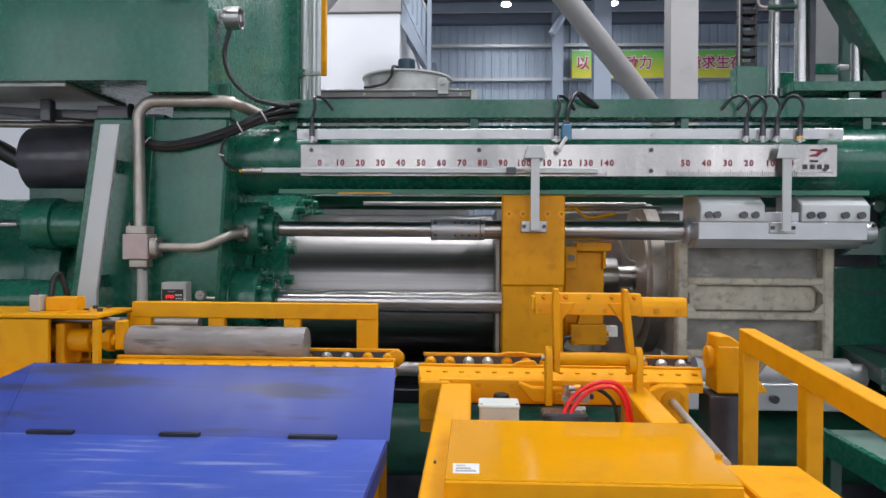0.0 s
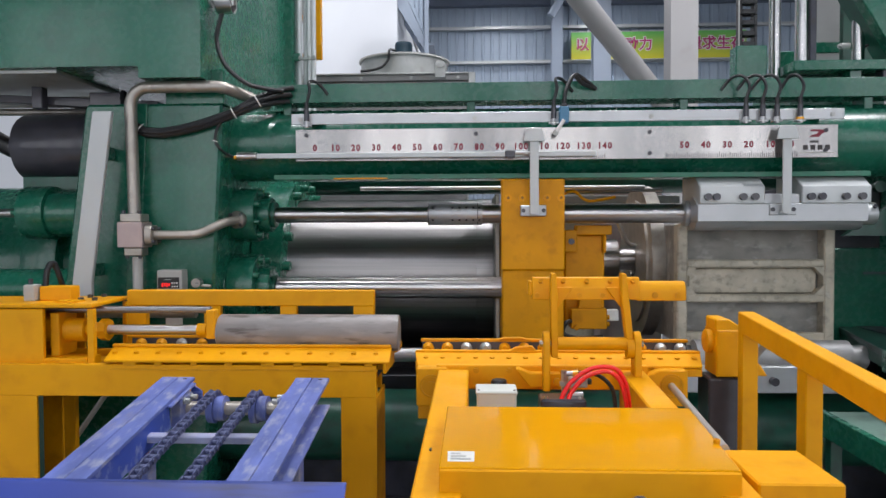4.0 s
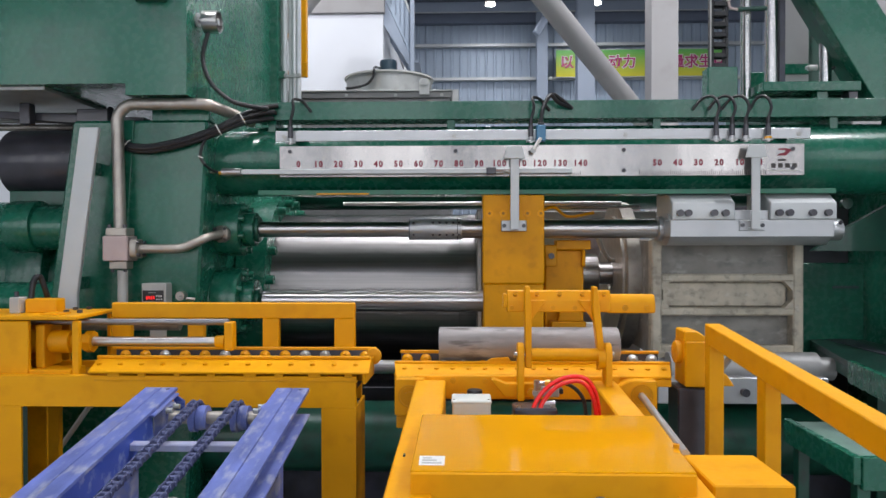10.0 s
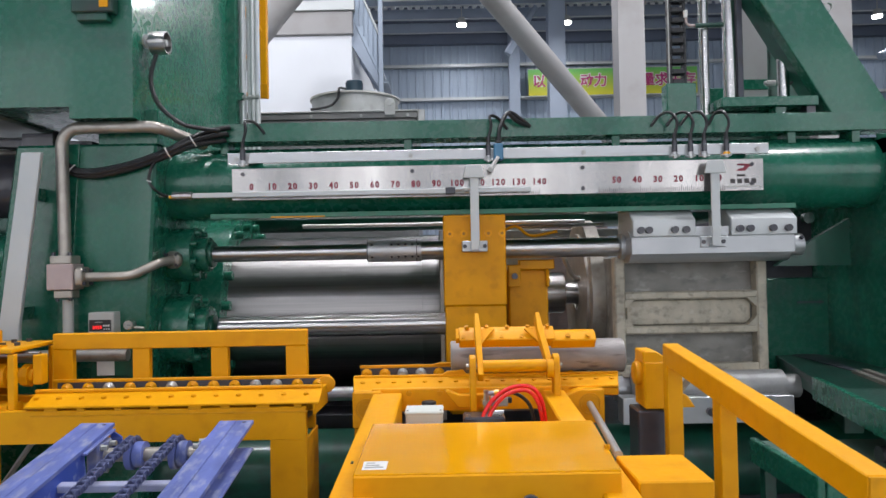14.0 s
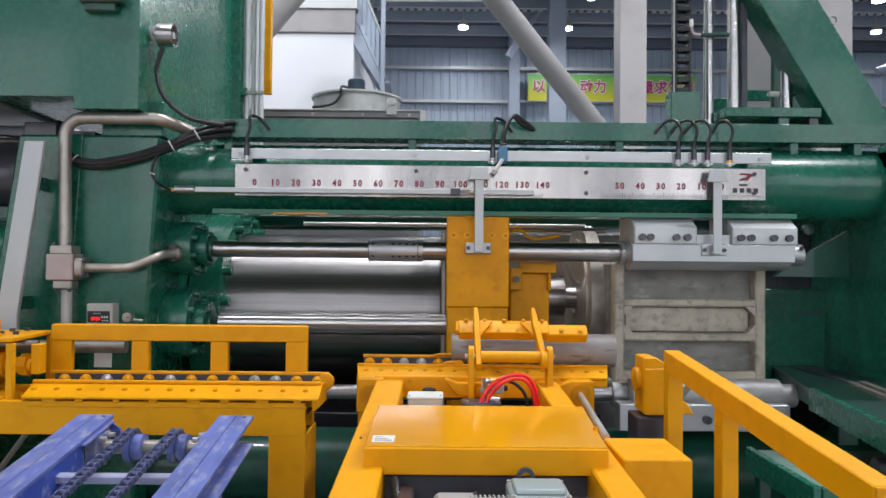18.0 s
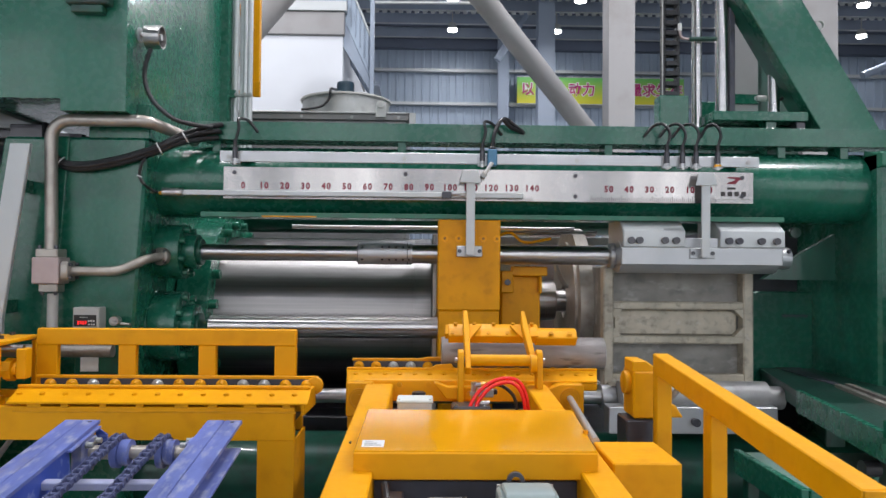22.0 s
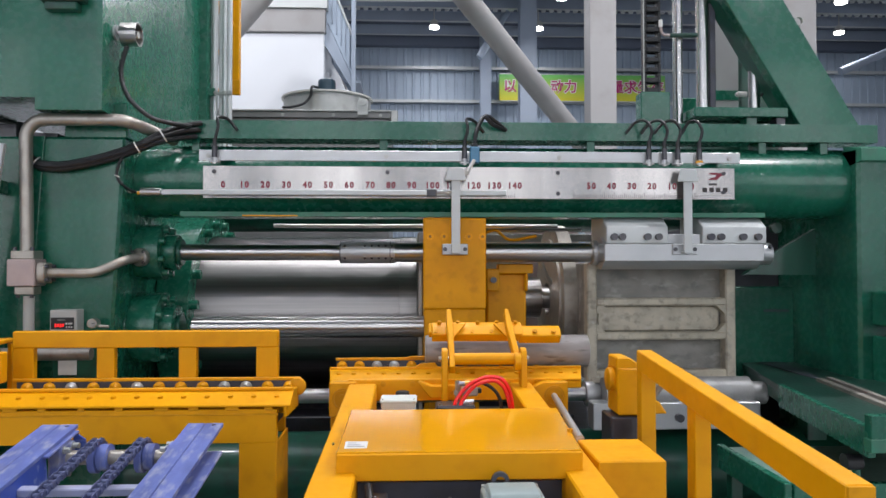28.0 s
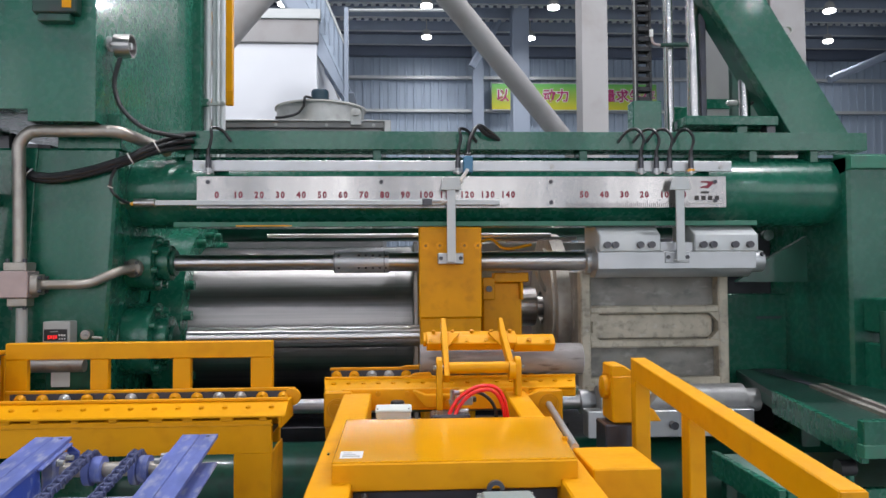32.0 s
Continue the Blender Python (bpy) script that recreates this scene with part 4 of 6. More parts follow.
part("disc", ring((-1.15, 0.98, AX), (-0.985, 0.98, AX), 0.60, 0.472, 72), GREEN, t)
for k in range(20):
    a = (k + 0.5) * math.pi / 10
    part("bolt", bolt((-0.985, 0.98 + 0.54 * math.cos(a), AX + 0.54 * math.sin(a)), (1, 0, 0), 0.026, 0.04), GREEN, t)
t = thing("rear_guide_rod", (0.3, 0.75, 1.76), "thin chrome guide rod", "rod")
part("shaft", rod((-0.6, 0.75, 1.775), (1.06, 0.75, 1.775), 0.012, seg=20), CHROME, t)
solo("machine_bed", box(-1.2, 2.4, 0.45, 1.9, 0.0, 0.62, 0.01), DARK, "dark oily machine bed below the ram", "machine bed")
# unseen dark slab, added so that the ram's lower half mirrors less light
solo("reflection_pan", box(-1.15, 2.35, -0.52, 0.44, 0.0, 0.06, 0.005), DARK, "dark unseen pan added under the press to darken what the ram mirrors", "drip pan")
t = thing("bed_slide", (0.3, 0.5, 0.62), "dark steel slideway under the crosshead", "slideway")
part("way", box(-1.1, 1.1, 0.5, 0.75, 0.62, 0.72, 0.006), BLACK_STEEL, t)
part("way", box(-1.1, 1.1, 1.2, 1.45, 0.62, 0.72, 0.006), BLACK_STEEL, t)
solo("ram_cover_plate", box(-1.0, 0.35, 1.95, 2.0, 0.5, 1.6, 0.004), BLACK_STEEL, "black steel cover plate behind the ram", "cover plate")

# moving crosshead
t = thing("moving_crosshead", (0.35, 0.4, 0.72), "yellow moving crosshead with bolted front plate", "crosshead")
front_plate = part("front_plate", box(0.199, 0.505, 0.02, 0.13, 1.335, 1.777, 0.006), YELLOW_OLD, t)
part("body", box(0.203, 0.502, 0.028, 0.5, 0.99, 1.335, 0.006), YELLOW_OLD, t)
part("arm", box(0.21, 0.495, 0.28, 1.4, 0.75, 1.70, 0.02), YELLOW_OLD, t)
part("back_plate", box(0.175, 0.2, 0.30, 1.4, 0.72, 1.72, 0.004), PIPE, t)
for x in (0.232, 0.30, 0.42, 0.487):
    part("bolt", bolt((x, 0.02, 1.686), (0, -1, 0), 0.018, 0.010 if x in (0.30, 0.42) else 0.004), YELLOW, front_plate)
    # flat dark disc paints the shaded hole of the socket
    part("bolt_socket", rod((x, 0.0095 if x in (0.30, 0.42) else 0.0155, 1.686), (x, 0.008 if x in (0.30, 0.42) else 0.014, 1.686), 0.0075, seg=6), YELLOW_SOCKET_SHADE, front_plate)
part("stem_holder", box(0.54, 0.748, 0.32, 1.2, 1.03, 1.503, 0.008), YELLOW_OLD, t)
part("holder_bar", box(0.594, 0.778, 0.27, 0.36, 1.503, 1.553, 0.005), YELLOW_OLD, t)
part("holder_ear", box(0.535, 0.600, 0.27, 0.33, 1.412, 1.528, 0.005), YELLOW_OLD, t)
part("holder_ear", box(0.735, 0.752, 0.28, 0.33, 1.41, 1.503, 0.006), YELLOW_OLD, t)
latch = part("latch", box(0.564, 0.749, 0.24, 0.34, 1.016, 1.122, 0.005), YELLOW_OLD, t)
part("latch_neck", prism([(0.60, 1.122), (0.74, 1.122), (0.72, 1.15), (0.72, 1.185), (0.61, 1.185), (0.61, 1.15)], "y", 0.26, 0.32, 0.004), YELLOW_OLD, t)
part("latch_pad", box(0.752, 0.815, 0.28, 0.33, 1.055, 1.112, 0.004), LABEL, t)
part("latch_hose", tube(smooth_line([(0.56, 0.23, 1.06), (0.53, 0.2, 1.05), (0.52, 0.2, 1.0), (0.60, 0.2, 0.975), (0.72, 0.22, 0.98)]), 0.012, 8), BLACK, t)
part("latch_bolt", bolt((0.590, 0.24, 1.026), (0, -1, 0), 0.013, 0.02), YELLOW_OLD, latch)
for z in (1.04, 1.075):
    part("latch_bolt", bolt((0.749, 0.27, z), (1, 0, 0), 0.012, 0.014), YELLOW_OLD, latch)
part("bolt", bolt((0.568, 0.27, 1.469), (0, -1, 0), 0.016, 0.016), BLACK_STEEL, t)
part("stem_collar", rod((0.745, 0.98, 1.345), (0.935, 0.98, 1.345), 0.125, seg=40, bevel=0.012), CHROME, t)
part("stem", rod((0.93, 0.98, 1.345), (1.06, 0.98, 1.345), 0.068, seg=40), CHROME, t, "ground steel pressing stem")
part("stem_lip", rod((1.035, 0.98, 1.345), (1.05, 0.98, 1.345), 0.076, seg=36), CHROME, t)
part("stem_hose", tube(smooth_line([(0.90, 0.80, 1.60), (0.93, 0.80, 1.52), (0.97, 0.82, 1.45), (1.02, 0.84, 1.43)]), 0.013, 8), GALV, t)
part("lube_pipe", rod((0.50, 0.34, 1.735), (1.05, 0.34, 1.735), 0.009, seg=8), CHROME, t)
part("lube_hose", tube(smooth_line([(0.50, 0.3, 1.70), (0.58, 0.28, 1.73), (0.66, 0.3, 1.68), (0.80, 0.3, 1.70)]), 0.008, 8), YELLOW_OLD, t)
CROSSHEAD = t

t = thing("rear_guard", (0.95, 2.05, 0.0), "dull grey-brown steel guard behind the press axis", "guard")
part("panel", box(0.55, 0.98, 2.05, 2.08, 0.62, 1.92, 0.003), CAST, t)
part("panel", box(1.0, 1.5, 2.10, 2.13, 0.62, 1.92, 0.003), PINK_STEEL, t)
part("post", box(0.97, 1.02, 2.0, 2.06, 0.0, 1.95, 0.003), PINK_STEEL, t)
part("rail", box(0.5, 1.6, 1.98, 2.02, 1.72, 1.78, 0.003), GALV, t)

# ---- container ----
t = thing("container_ring", (1.08, 0.85, 0.8), "round steel face ring of the container", "container")
part("face", ring((1.055, 0.98, 1.335), (1.13, 0.98, 1.335), 0.455, 0.10, 64), PIPE, t)
part("liner", ring((1.04, 0.98, 1.335), (1.06, 0.98, 1.335), 0.37, 0.10, 64), PIPE, t)
t = thing("container_housing", (1.5, 0.3, 0.9), "grey cast iron container housing with ribbed side panels", "container housing")
Y0 = 0.24
part("back", box(1.13, 1.90, Y0 + 0.075, 1.4, 0.93, 1.56, 0.01), CAST_PANEL, t)
part("stile", box(1.112, 1.165, Y0, Y0 + 0.08, 0.90, 1.56, 0.008), CAST, t)
part("stile", box(1.845, 1.90, Y0, Y0 + 0.08, 0.90, 1.56, 0.008), CAST, t)
for z in (1.354, 1.176):
    part("rib", box(1.160, 1.85, Y0, Y0 + 0.08, z - 0.020, z + 0.020, 0.008), CAST, t)
part("rib", box(1.160, 1.85, Y0, Y0 + 0.08, 1.525, 1.56, 0.004), CAST, t)
for x0, s in ((1.163, 1), (1.847, -1)):
    for z, q in ((1.336, -1), (1.194, 1)):
        part("corner", prism([(x0, z), (x0 + 0.05 * s, z), (x0, z + 0.05 * q)], "y", Y0 + 0.004, Y0 + 0.05), CAST, t)
part("raised_panel", prism([(1.18, 1.22), (1.205, 1.20), (1.805, 1.20), (1.83, 1.22), (1.83, 1.31), (1.805, 1.33), (1.205, 1.33), (1.18, 1.31)], "y", Y0 + 0.05, Y0 + 0.08, 0.006), CAST, t)
part("top_shoe", box(1.14, 1.935, 0.0, 0.30, 1.565, 1.652, 0.004), ALU, t)
part("shoe_underside", rod((1.144, 0.10, 1.605), (1.931, 0.10, 1.605), 0.080, seg=40), ALU, t)
part("collar", rod((1.118, 0.17, 1.61), (1.143, 0.17, 1.61), 0.064, seg=32, bevel=0.004), ALU, t)
part("pin", rod((1.93, 0.09, 1.604), (2.005, 0.09, 1.604), 0.055, seg=32, bevel=0.006), ALU, t)
part("pin_hole", rod((1.985, 0.045, 1.635), (1.987, 0.036, 1.640), 0.010, seg=12), BLACK_STEEL, t)
for x0, x1 in ((1.150, 1.455), (1.625, 1.948)):
    cb = part("clamp_block", prism([(0.0, 1.652), (0.0, 1.735), (0.10, 1.80), (0.3, 1.80), (0.3, 1.652)], "x", x0, x1, 0.005), SILVER_PAINT, t)
    for dx in (0.035, 0.075, 0.20, 0.255) if x0 < 1.5 else (0.04, 0.09, 0.20, 0.275):
        part("bolt", bolt((x0 + dx, 0.0, 1.685), (0, -1, 0), 0.017, 0.022), BLACK_STEEL, cb)
part("bridge", box(1.455, 1.625, 0.02, 0.2, 1.652, 1.70, 0.003), ALU, t)
part("bottom_shoe", rod((1.16, 0.12, 0.905), (1.90, 0.12, 0.905), 0.078, seg=40), SHOE, t)
part("bottom_collar", rod((1.085, 0.2, 0.888), (1.16, 0.2, 0.888), 0.062, seg=32, bevel=0.006), ALU, t)
part("foot_flare", prism([(0.245, 1.0), (0.245, 0.96), (0.16, 0.95), (0.30, 0.9), (0.30, 1.0)], "x", 1.13, 1.89, 0.004), CAST, t)
part("bottom_pin", rod((1.90, 0.12, 0.90), (1.985, 0.12, 0.90), 0.058, seg=32, bevel=0.006), SHOE, t)
bottom_plate = part("bottom_plate", box(1.08, 1.91, 0.0, 0.1, 0.745, 0.875, 0.004), ALU, t)
for x in (1.22, 1.50, 1.80):
    part("bolt", bolt((x, 0.0, 0.805), (0, -1, 0), 0.02, 0.03), BLACK_STEEL, bottom_plate)

# ---- front crosshead and shear ----
t = thing("front_crosshead", (2.9, 0.7, 0), "massive green front crosshead of the press", "press frame")
part("body", box(2.40, 3.9, -0.02, 2.0, 0.2, 2.135, 0.015), GREEN, t)
part("chamfer", prism([(-0.05, 2.06), (-0.05, 2.12), (0.1, 2.15), (0.1, 2.03)], "x", 2.40, 3.9), GREEN_GREY, t)
part("foot", box(2.3, 4.0, -0.1, 2.1, 0, 0.2, 0.01), GREEN_DARK, t)
part("side_lug", box(2.46, 2.75, -0.32, -0.02, 1.25, 1.42, 0.008), GREEN, t)
part("side_lug", box(2.46, 2.75, -0.32, -0.02, 0.95, 1.20, 0.008), GREEN, t)
part("lug_bolt", rod((2.45, -0.22, 1.10), (2.45, -0.22, 1.36), 0.035, seg=16), GREEN_DARK, t)
t = thing("die_slide", (2.2, 0.8, 1.0), "green die slide housing behind the container", "die slide")
part("panel", box(2.03, 2.42, 0.60, 0.75, 0.9, 1.42, 0.006), GREEN, t)
part("slot", box(2.224, 2.372, 0.592, 0.60, 1.277, 1.290, 0.0), DARK, t)
# darkened from the plain green to hold down a glare on its top edge
part("gusset", prism([(2.0, 1.494), (2.42, 1.491), (2.42, 1.755), (2.36, 1.72), (2.20, 1.63), (2.10, 1.56)], "y", 0.36, 0.40, 0.0), GREEN_DARK, t)
part("bolt", bolt((2.2, 0.42, 1.75), (0, -1, 0), 0.03, 0.03), GREEN_DARK, t)
# black box painted as the shade in the hollow above the panel
part("shadow_box", box(2.0, 2.40, 0.76, 1.6, 0.6, 1.78, 0.004), BLACK_STEEL, t)
t = thing("run_out_shelf", (2.2, 0, 0.9), "green steel shelf with a worn steel track", "shelf")
part("top", prism([(2.143, 0.787), (1.911, -0.181), (1.764, -1.071), (2.9, -1.071), (2.9, 0.787)], "z", 0.955, 0.985, 0.003), GREEN_BLACK, t)
part("apron", prism([(1.905, -0.181), (1.757, -1.071), (1.785, -1.071), (1.933, -0.181)], "z", 0.89, 0.992, 0.002), GREEN, t)
part("apron", prism([(2.148, 0.787), (1.92, -0.181), (1.95, -0.181), (2.17, 0.787)], "z", 0.90, 0.955), GREEN_DARK, t)
part("front", box(1.751, 2.9, -1.10, -1.06, 0.92, 1.040, 0.003), GREEN, t)
part("front_lip", box(1.746, 2.9, -1.106, -1.064, 0.914, 0.96, 0.003), GREEN_GREY, t)
part("track", prism([(2.16, -0.05), (2.0, -1.05), (2.03, -1.05), (2.19, -0.05)], "z", 0.985, 1.0), PIPE, t)
part("track", prism([(2.21, -0.05), (2.06, -1.05), (2.085, -1.05), (2.24, -0.05)], "z", 0.985, 1.004), PIPE, t)
part("groove", prism([(2.19, 0.6), (2.19, -0.05), (2.03, -1.05), (2.06, -1.05), (2.21, -0.05), (2.36, 0.75), (2.30, 0.75)], "z", 0.985, 0.989), DARK, t)
part("leg", box(2.2, 2.3, 0.1, 0.2, 0, 0.955, 0.004), GREEN_DARK, t)
part("leg", box(2.2, 2.3, -0.9, -0.8, 0, 0.955, 0.004), GREEN_DARK, t)
t = thing("service_step", (1.9, -0.4, 0), "green steel service platform with a pale tread plate", "platform")
part("tread", box(1.60, 2.7, -0.85, -0.30, 0.715, 0.735, 0.003), TREAD, t)
part("edge", box(1.57, 1.60, -0.87, -0.28, 0.64, 0.745, 0.003), GREEN, t)
part("front", box(1.60, 2.7, -0.88, -0.85, 0.62, 0.745, 0.003), GREEN, t)
for x in (1.60, 2.5):
    for y in (-0.84, -0.36):
        part("leg", box(x, x + 0.05, y, y + 0.05, 0, 0.70, 0.003), GREEN_DARK, t)
part("knob", rod((1.86, -0.86, 0.82), (1.80, -0.86, 0.82), 0.03, seg=16), BLACK, t)
part("handle", rod((1.86, -0.84, 0.735), (1.86, -0.84, 0.84), 0.015, seg=10), GREEN, t)

t = thing("butt_shear", (2.0, 0.6, 2.2), "green butt shear with chrome columns over the container", "shear")
part("base_plate", box(1.752, 2.278, 0.40, 1.0, 2.362, 2.414, 0.004), GREEN, t)
part("base_riser", box(1.80, 2.30, 0.55, 1.1, 2.15, 2.362, 0.004), GREEN_DARK, t)
part("riser_post", box(2.05, 2.11, 0.42, 0.5, 2.14, 2.362, 0.003), GREEN, t)
part("riser_block", box(2.22, 2.27, 0.42, 0.5, 2.25, 2.362, 0.003), BLACK_STEEL, t)
part("guide_column", rod((1.878, 0.6, 2.414), (1.878, 0.6, 4.3), 0.036, seg=32), CHROME_UPRIGHT, t, "thick chrome guide column")
part("slide_bar", box(1.916, 1.950, 0.58, 0.72, 2.414, 4.3, 0.004), DARK, t)
part("guide_column", rod((1.72, 0.55, 2.3), (1.72, 0.55, 4.3), 0.022, seg=24), CHROME_UPRIGHT, t)
part("guide_column", rod((1.775, 0.75, 2.3), (1.775, 0.75, 4.3), 0.016, seg=20), CHROME_UPRIGHT, t)
part("guide_column", rod((2.181, 0.6, 2.414), (2.181, 0.6, 4.3), 0.033, seg=24), CHROME_UPRIGHT, t)
part("pipe_stub", rod((1.651, 0.5, 2.838), (1.81, 0.5, 2.843), 0.013, seg=10), GREEN_BLACK, t)
part("pipe_stub", tube(smooth_line([(1.60, 0.5, 2.90), (1.605, 0.5, 2.858), (1.62, 0.5, 2.842), (1.66, 0.5, 2.838)]), 0.008, 10), PINK_STEEL, t)
part("stub_nut", rod((1.60, 0.5, 2.885), (1.60, 0.5, 2.925), 0.012, seg=8), LABEL, t)
part("side_bracket", box(1.471, 1.634, 0.45, 0.55, 2.25, 2.508, 0.004), GREEN, t)
part("back_frame", box(2.252, 2.30, 1.0, 1.1, 2.41, 4.3, 0.004), GREEN_DARK, t)
part("back_plate", box(2.275, 2.66, 1.0, 1.05, 2.41, 3.0, 0.004), GREEN_DARK, t)
part("hose", tube(smooth_line([(2.21, 0.6, 2.52), (2.26, 0.58, 2.555), (2.31, 0.55, 2.575), (2.36, 0.52, 2.57)]), 0.007, 8), BLACK, t)
part("back_bar", box(1.95, 2.22, 1.2, 1.26, 2.55, 2.65, 0.004), GREEN, t)
part("brace", prism([(1.586, 3.6), (1.916, 3.6), (2.728, 2.26), (2.390, 2.26)], "y", 0.42, 0.5, 0.005), GREEN, t, "broad inclined green brace plate")
part("brace_edge", prism([(1.59, 3.6), (2.395, 2.26), (2.412, 2.26), (1.607, 3.6)], "y", 0.5, 0.62), GREEN_DARK, t)
part("eye", ring((2.366, 0.44, 2.912), (2.366, 0.46, 2.912), 0.026, 0.020, 18), GREY, t)
part("grey_panel", box(2.081, 2.252, 0.95, 0.97, 2.641, 4.3, 0.003), STEEL_GREY, t)
part("panel_band", box(2.078, 2.252, 0.945, 0.97, 2.579, 2.641, 0.003), GREEN, t)
part("panel_foot", box(2.081, 2.252, 0.95, 0.97, 2.43, 2.579, 0.003), STEEL_GREY, t)
for x, z in ((2.106, 2.794), (2.094, 2.538)):
    part("fitting", rod((x, 0.62, z), (x + 0.05, 0.62, z), 0.017, seg=12), GREY, t)
    part("fitting", rod((x - 0.012, 0.62, z), (x, 0.62, z), 0.010, seg=12), CHROME, t)
t = thing("cable_chain", (1.56, 0.55, 2.5), "black plastic cable chain hanging beside the shear", "cable chain")
for k in range(20):
    z = 2.512 + 0.0575 * k
    part("link", box(1.506, 1.522, 0.5, 0.56, z, z + 0.056, 0.003), BLACK, t)
    part("link", box(1.584, 1.601, 0.5, 0.56, z, z + 0.056, 0.003), BLACK, t)
    part("crossbar", box(1.522, 1.584, 0.498, 0.51, z + 0.004, z + 0.030, 0.002), BLACK, t)
    part("crossbar", box(1.522, 1.584, 0.55, 0.56, z + 0.004, z + 0.030, 0.002), BLACK, t)
part("edge_strip", box(1.5025, 1.506, 0.498, 0.51, 2.512, 3.66, 0.0), GREY, t)

# ---- oil pipe and controller on the rear crosshead ----
t = thing("oil_pipe", (-1.53, -0.17, 1.2), "bent zinc-grey oil pipe with a square manifold block", "pipe")
part("riser", tube(bent([(-1.522, -0.17, 1.60), (-1.535, -0.17, 2.205), (-1.10, -0.17, 2.205), (-0.96, 0.1, 2.16)], 0.085), 0.028, 20), PIPE, t)
part("nut", box(-1.572, -1.472, -0.215, -0.125, 1.575, 1.613, 0.004), PIPE, t)
part("block", box(-1.584, -1.463, -0.222, -0.115, 1.455, 1.575, 0.004), PINK_STEEL, t, "pinkish phosphated manifold block")
part("nut", box(-1.560, -1.474, -0.205, -0.135, 1.417, 1.455, 0.004), PIPE, t)
part("drop", rod((-1.511, -0.17, 0.9), (-1.511, -0.17, 1.41), 0.0235, seg=20), GREY, t)
side_nut = part("side_nut", prism([(-0.21, 1.480), (-0.21, 1.545), (-0.195, 1.56), (-0.135, 1.56), (-0.12, 1.545), (-0.12, 1.480), (-0.135, 1.467), (-0.195, 1.467)], "x", -1.463, -1.428, 0.004), PIPE, t)
part("branch", tube(bent([(-1.44, -0.16, 1.513), (-1.225, -0.16, 1.513), (-1.13, -0.07, 1.572), (-1.108, 0.06, 1.586)], 0.09), 0.022, 16), PIPE, t)
for dy in (-0.032, 0.032):
    for dz in (-0.03, 0.03):
        part("nut_bolt", bolt((-1.428, -0.165 + dy, 1.513 + dz), (1, 0, 0), 0.008, 0.012), BLACK_STEEL, side_nut)
for dx in (-0.038, 0.038):
    part("bolt", bolt((-1.522 + dx, -0.20, 1.613), (0, 0, 1), 0.009, 0.014), BLACK_STEEL, t)
    part("bolt", bolt((-1.517 + dx * 0.8, -0.195, 1.417), (0, 0, -1), 0.008, 0.012), BLACK_STEEL, t)
t = thing("temperature_controller", (-1.34, -0.1, 1.0), "grey controller box with a red digital display", "controller")
case = part("case", box(-1.420, -1.301, -0.17, 0.02, 1.20, 1.348, 0.004), GREY, t)
part("screen", box(-1.413, -1.313, -0.174, -0.17, 1.262, 1.314, 0.0), BLACK, case)
for k in range(4):
    part("bar", box(-1.395 + 0.011 * k, -1.388 + 0.011 * k, -0.176, -0.174, 1.270 + 0.003 * (k % 2), 1.287, 0.0), RED_GLOW, case)
for k in range(3):
    part("key", box(-1.348 + 0.011 * k, -1.341 + 0.011 * k, -0.176, -0.174, 1.283, 1.291, 0.0), LABEL, case)
    part("key", box(-1.346 + 0.011 * k, -1.340 + 0.011 * k, -0.176, -0.174, 1.268, 1.274, 0.0), LABEL, case)
part("key", box(-1.385, -1.35, -0.176, -0.174, 1.302, 1.305, 0.0), GREY, case)
part("lower_case", box(-1.40, -1.17, -0.19, -0.05, 0.98, 1.195, 0.006), GREEN_DARK, t, "dark plastic cover")
part("label", box(-1.37, -1.29, -0.1925, -0.19, 1.06, 1.14, 0.0), LABEL, t)
part("dial", rod((-1.226, -0.19, 1.288), (-1.226, -0.15, 1.288), 0.022, seg=20), CHROME, t)
part("dial_face", rod((-1.226, -0.192, 1.288), (-1.226, -0.189, 1.288), 0.016, seg=20), GALV, t)
part("dial_needle", box(-1.228, -1.212, -0.194, -0.192, 1.287, 1.290, 0), BLACK, t)
part("dial_stem", rod((-1.205, -0.17, 1.275), (-1.16, -0.17, 1.272), 0.007, seg=10), PIPE, t)
part("return_pipe", rod((-1.9, -0.25, 1.16), (-1.20, -0.25, 1.16), 0.028, seg=16), PIPE, t)

# ---- roller table with the pusher ----
BED = 1.056      # underside of the billet
BY = -0.66       # line of the billet
def waisted(x, z):
    """A pair of cones on one axle that cradle the billet from below."""
    bm = rod((x, -0.612, z), (x, -0.594, z), 0.012, 0.0225, 18)
    rod((x, -0.594, z), (x, -0.5865, z), 0.0235, seg=18, bm=bm, bevel=0.001)
    rod((x, -0.720, z), (x, -0.702, z), 0.020, 0.010, 18, bm)
    rod((x, -0.720, z - 0.020), (x, -0.5865, z - 0.020), 0.006, seg=10, bm=bm)
    return bm


t = thing("roller_table", (-1.2, -0.66, 0), "yellow steel roller table with a bolted sloping apron", "roller table")
part("front_beam", box(-2.5, -0.286, -0.845, -0.815, 0.909, 1.030, 0.002), YELLOW, t)
part("rear_beam", box(-2.5, -0.306, -0.56, -0.53, 0.885, 1.04, 0.003), YELLOW_OLD, t)
part("deck", box(-2.5, -0.295, -0.815, -0.56, 0.965, 0.99, 0.002), DARK, t, "dark deck under the rollers")
part("apron", plate((-1.347, -0.243, -0.722, 1.081), (-1.322, -0.236, -0.852, 1.047), 0.008), YELLOW, t)
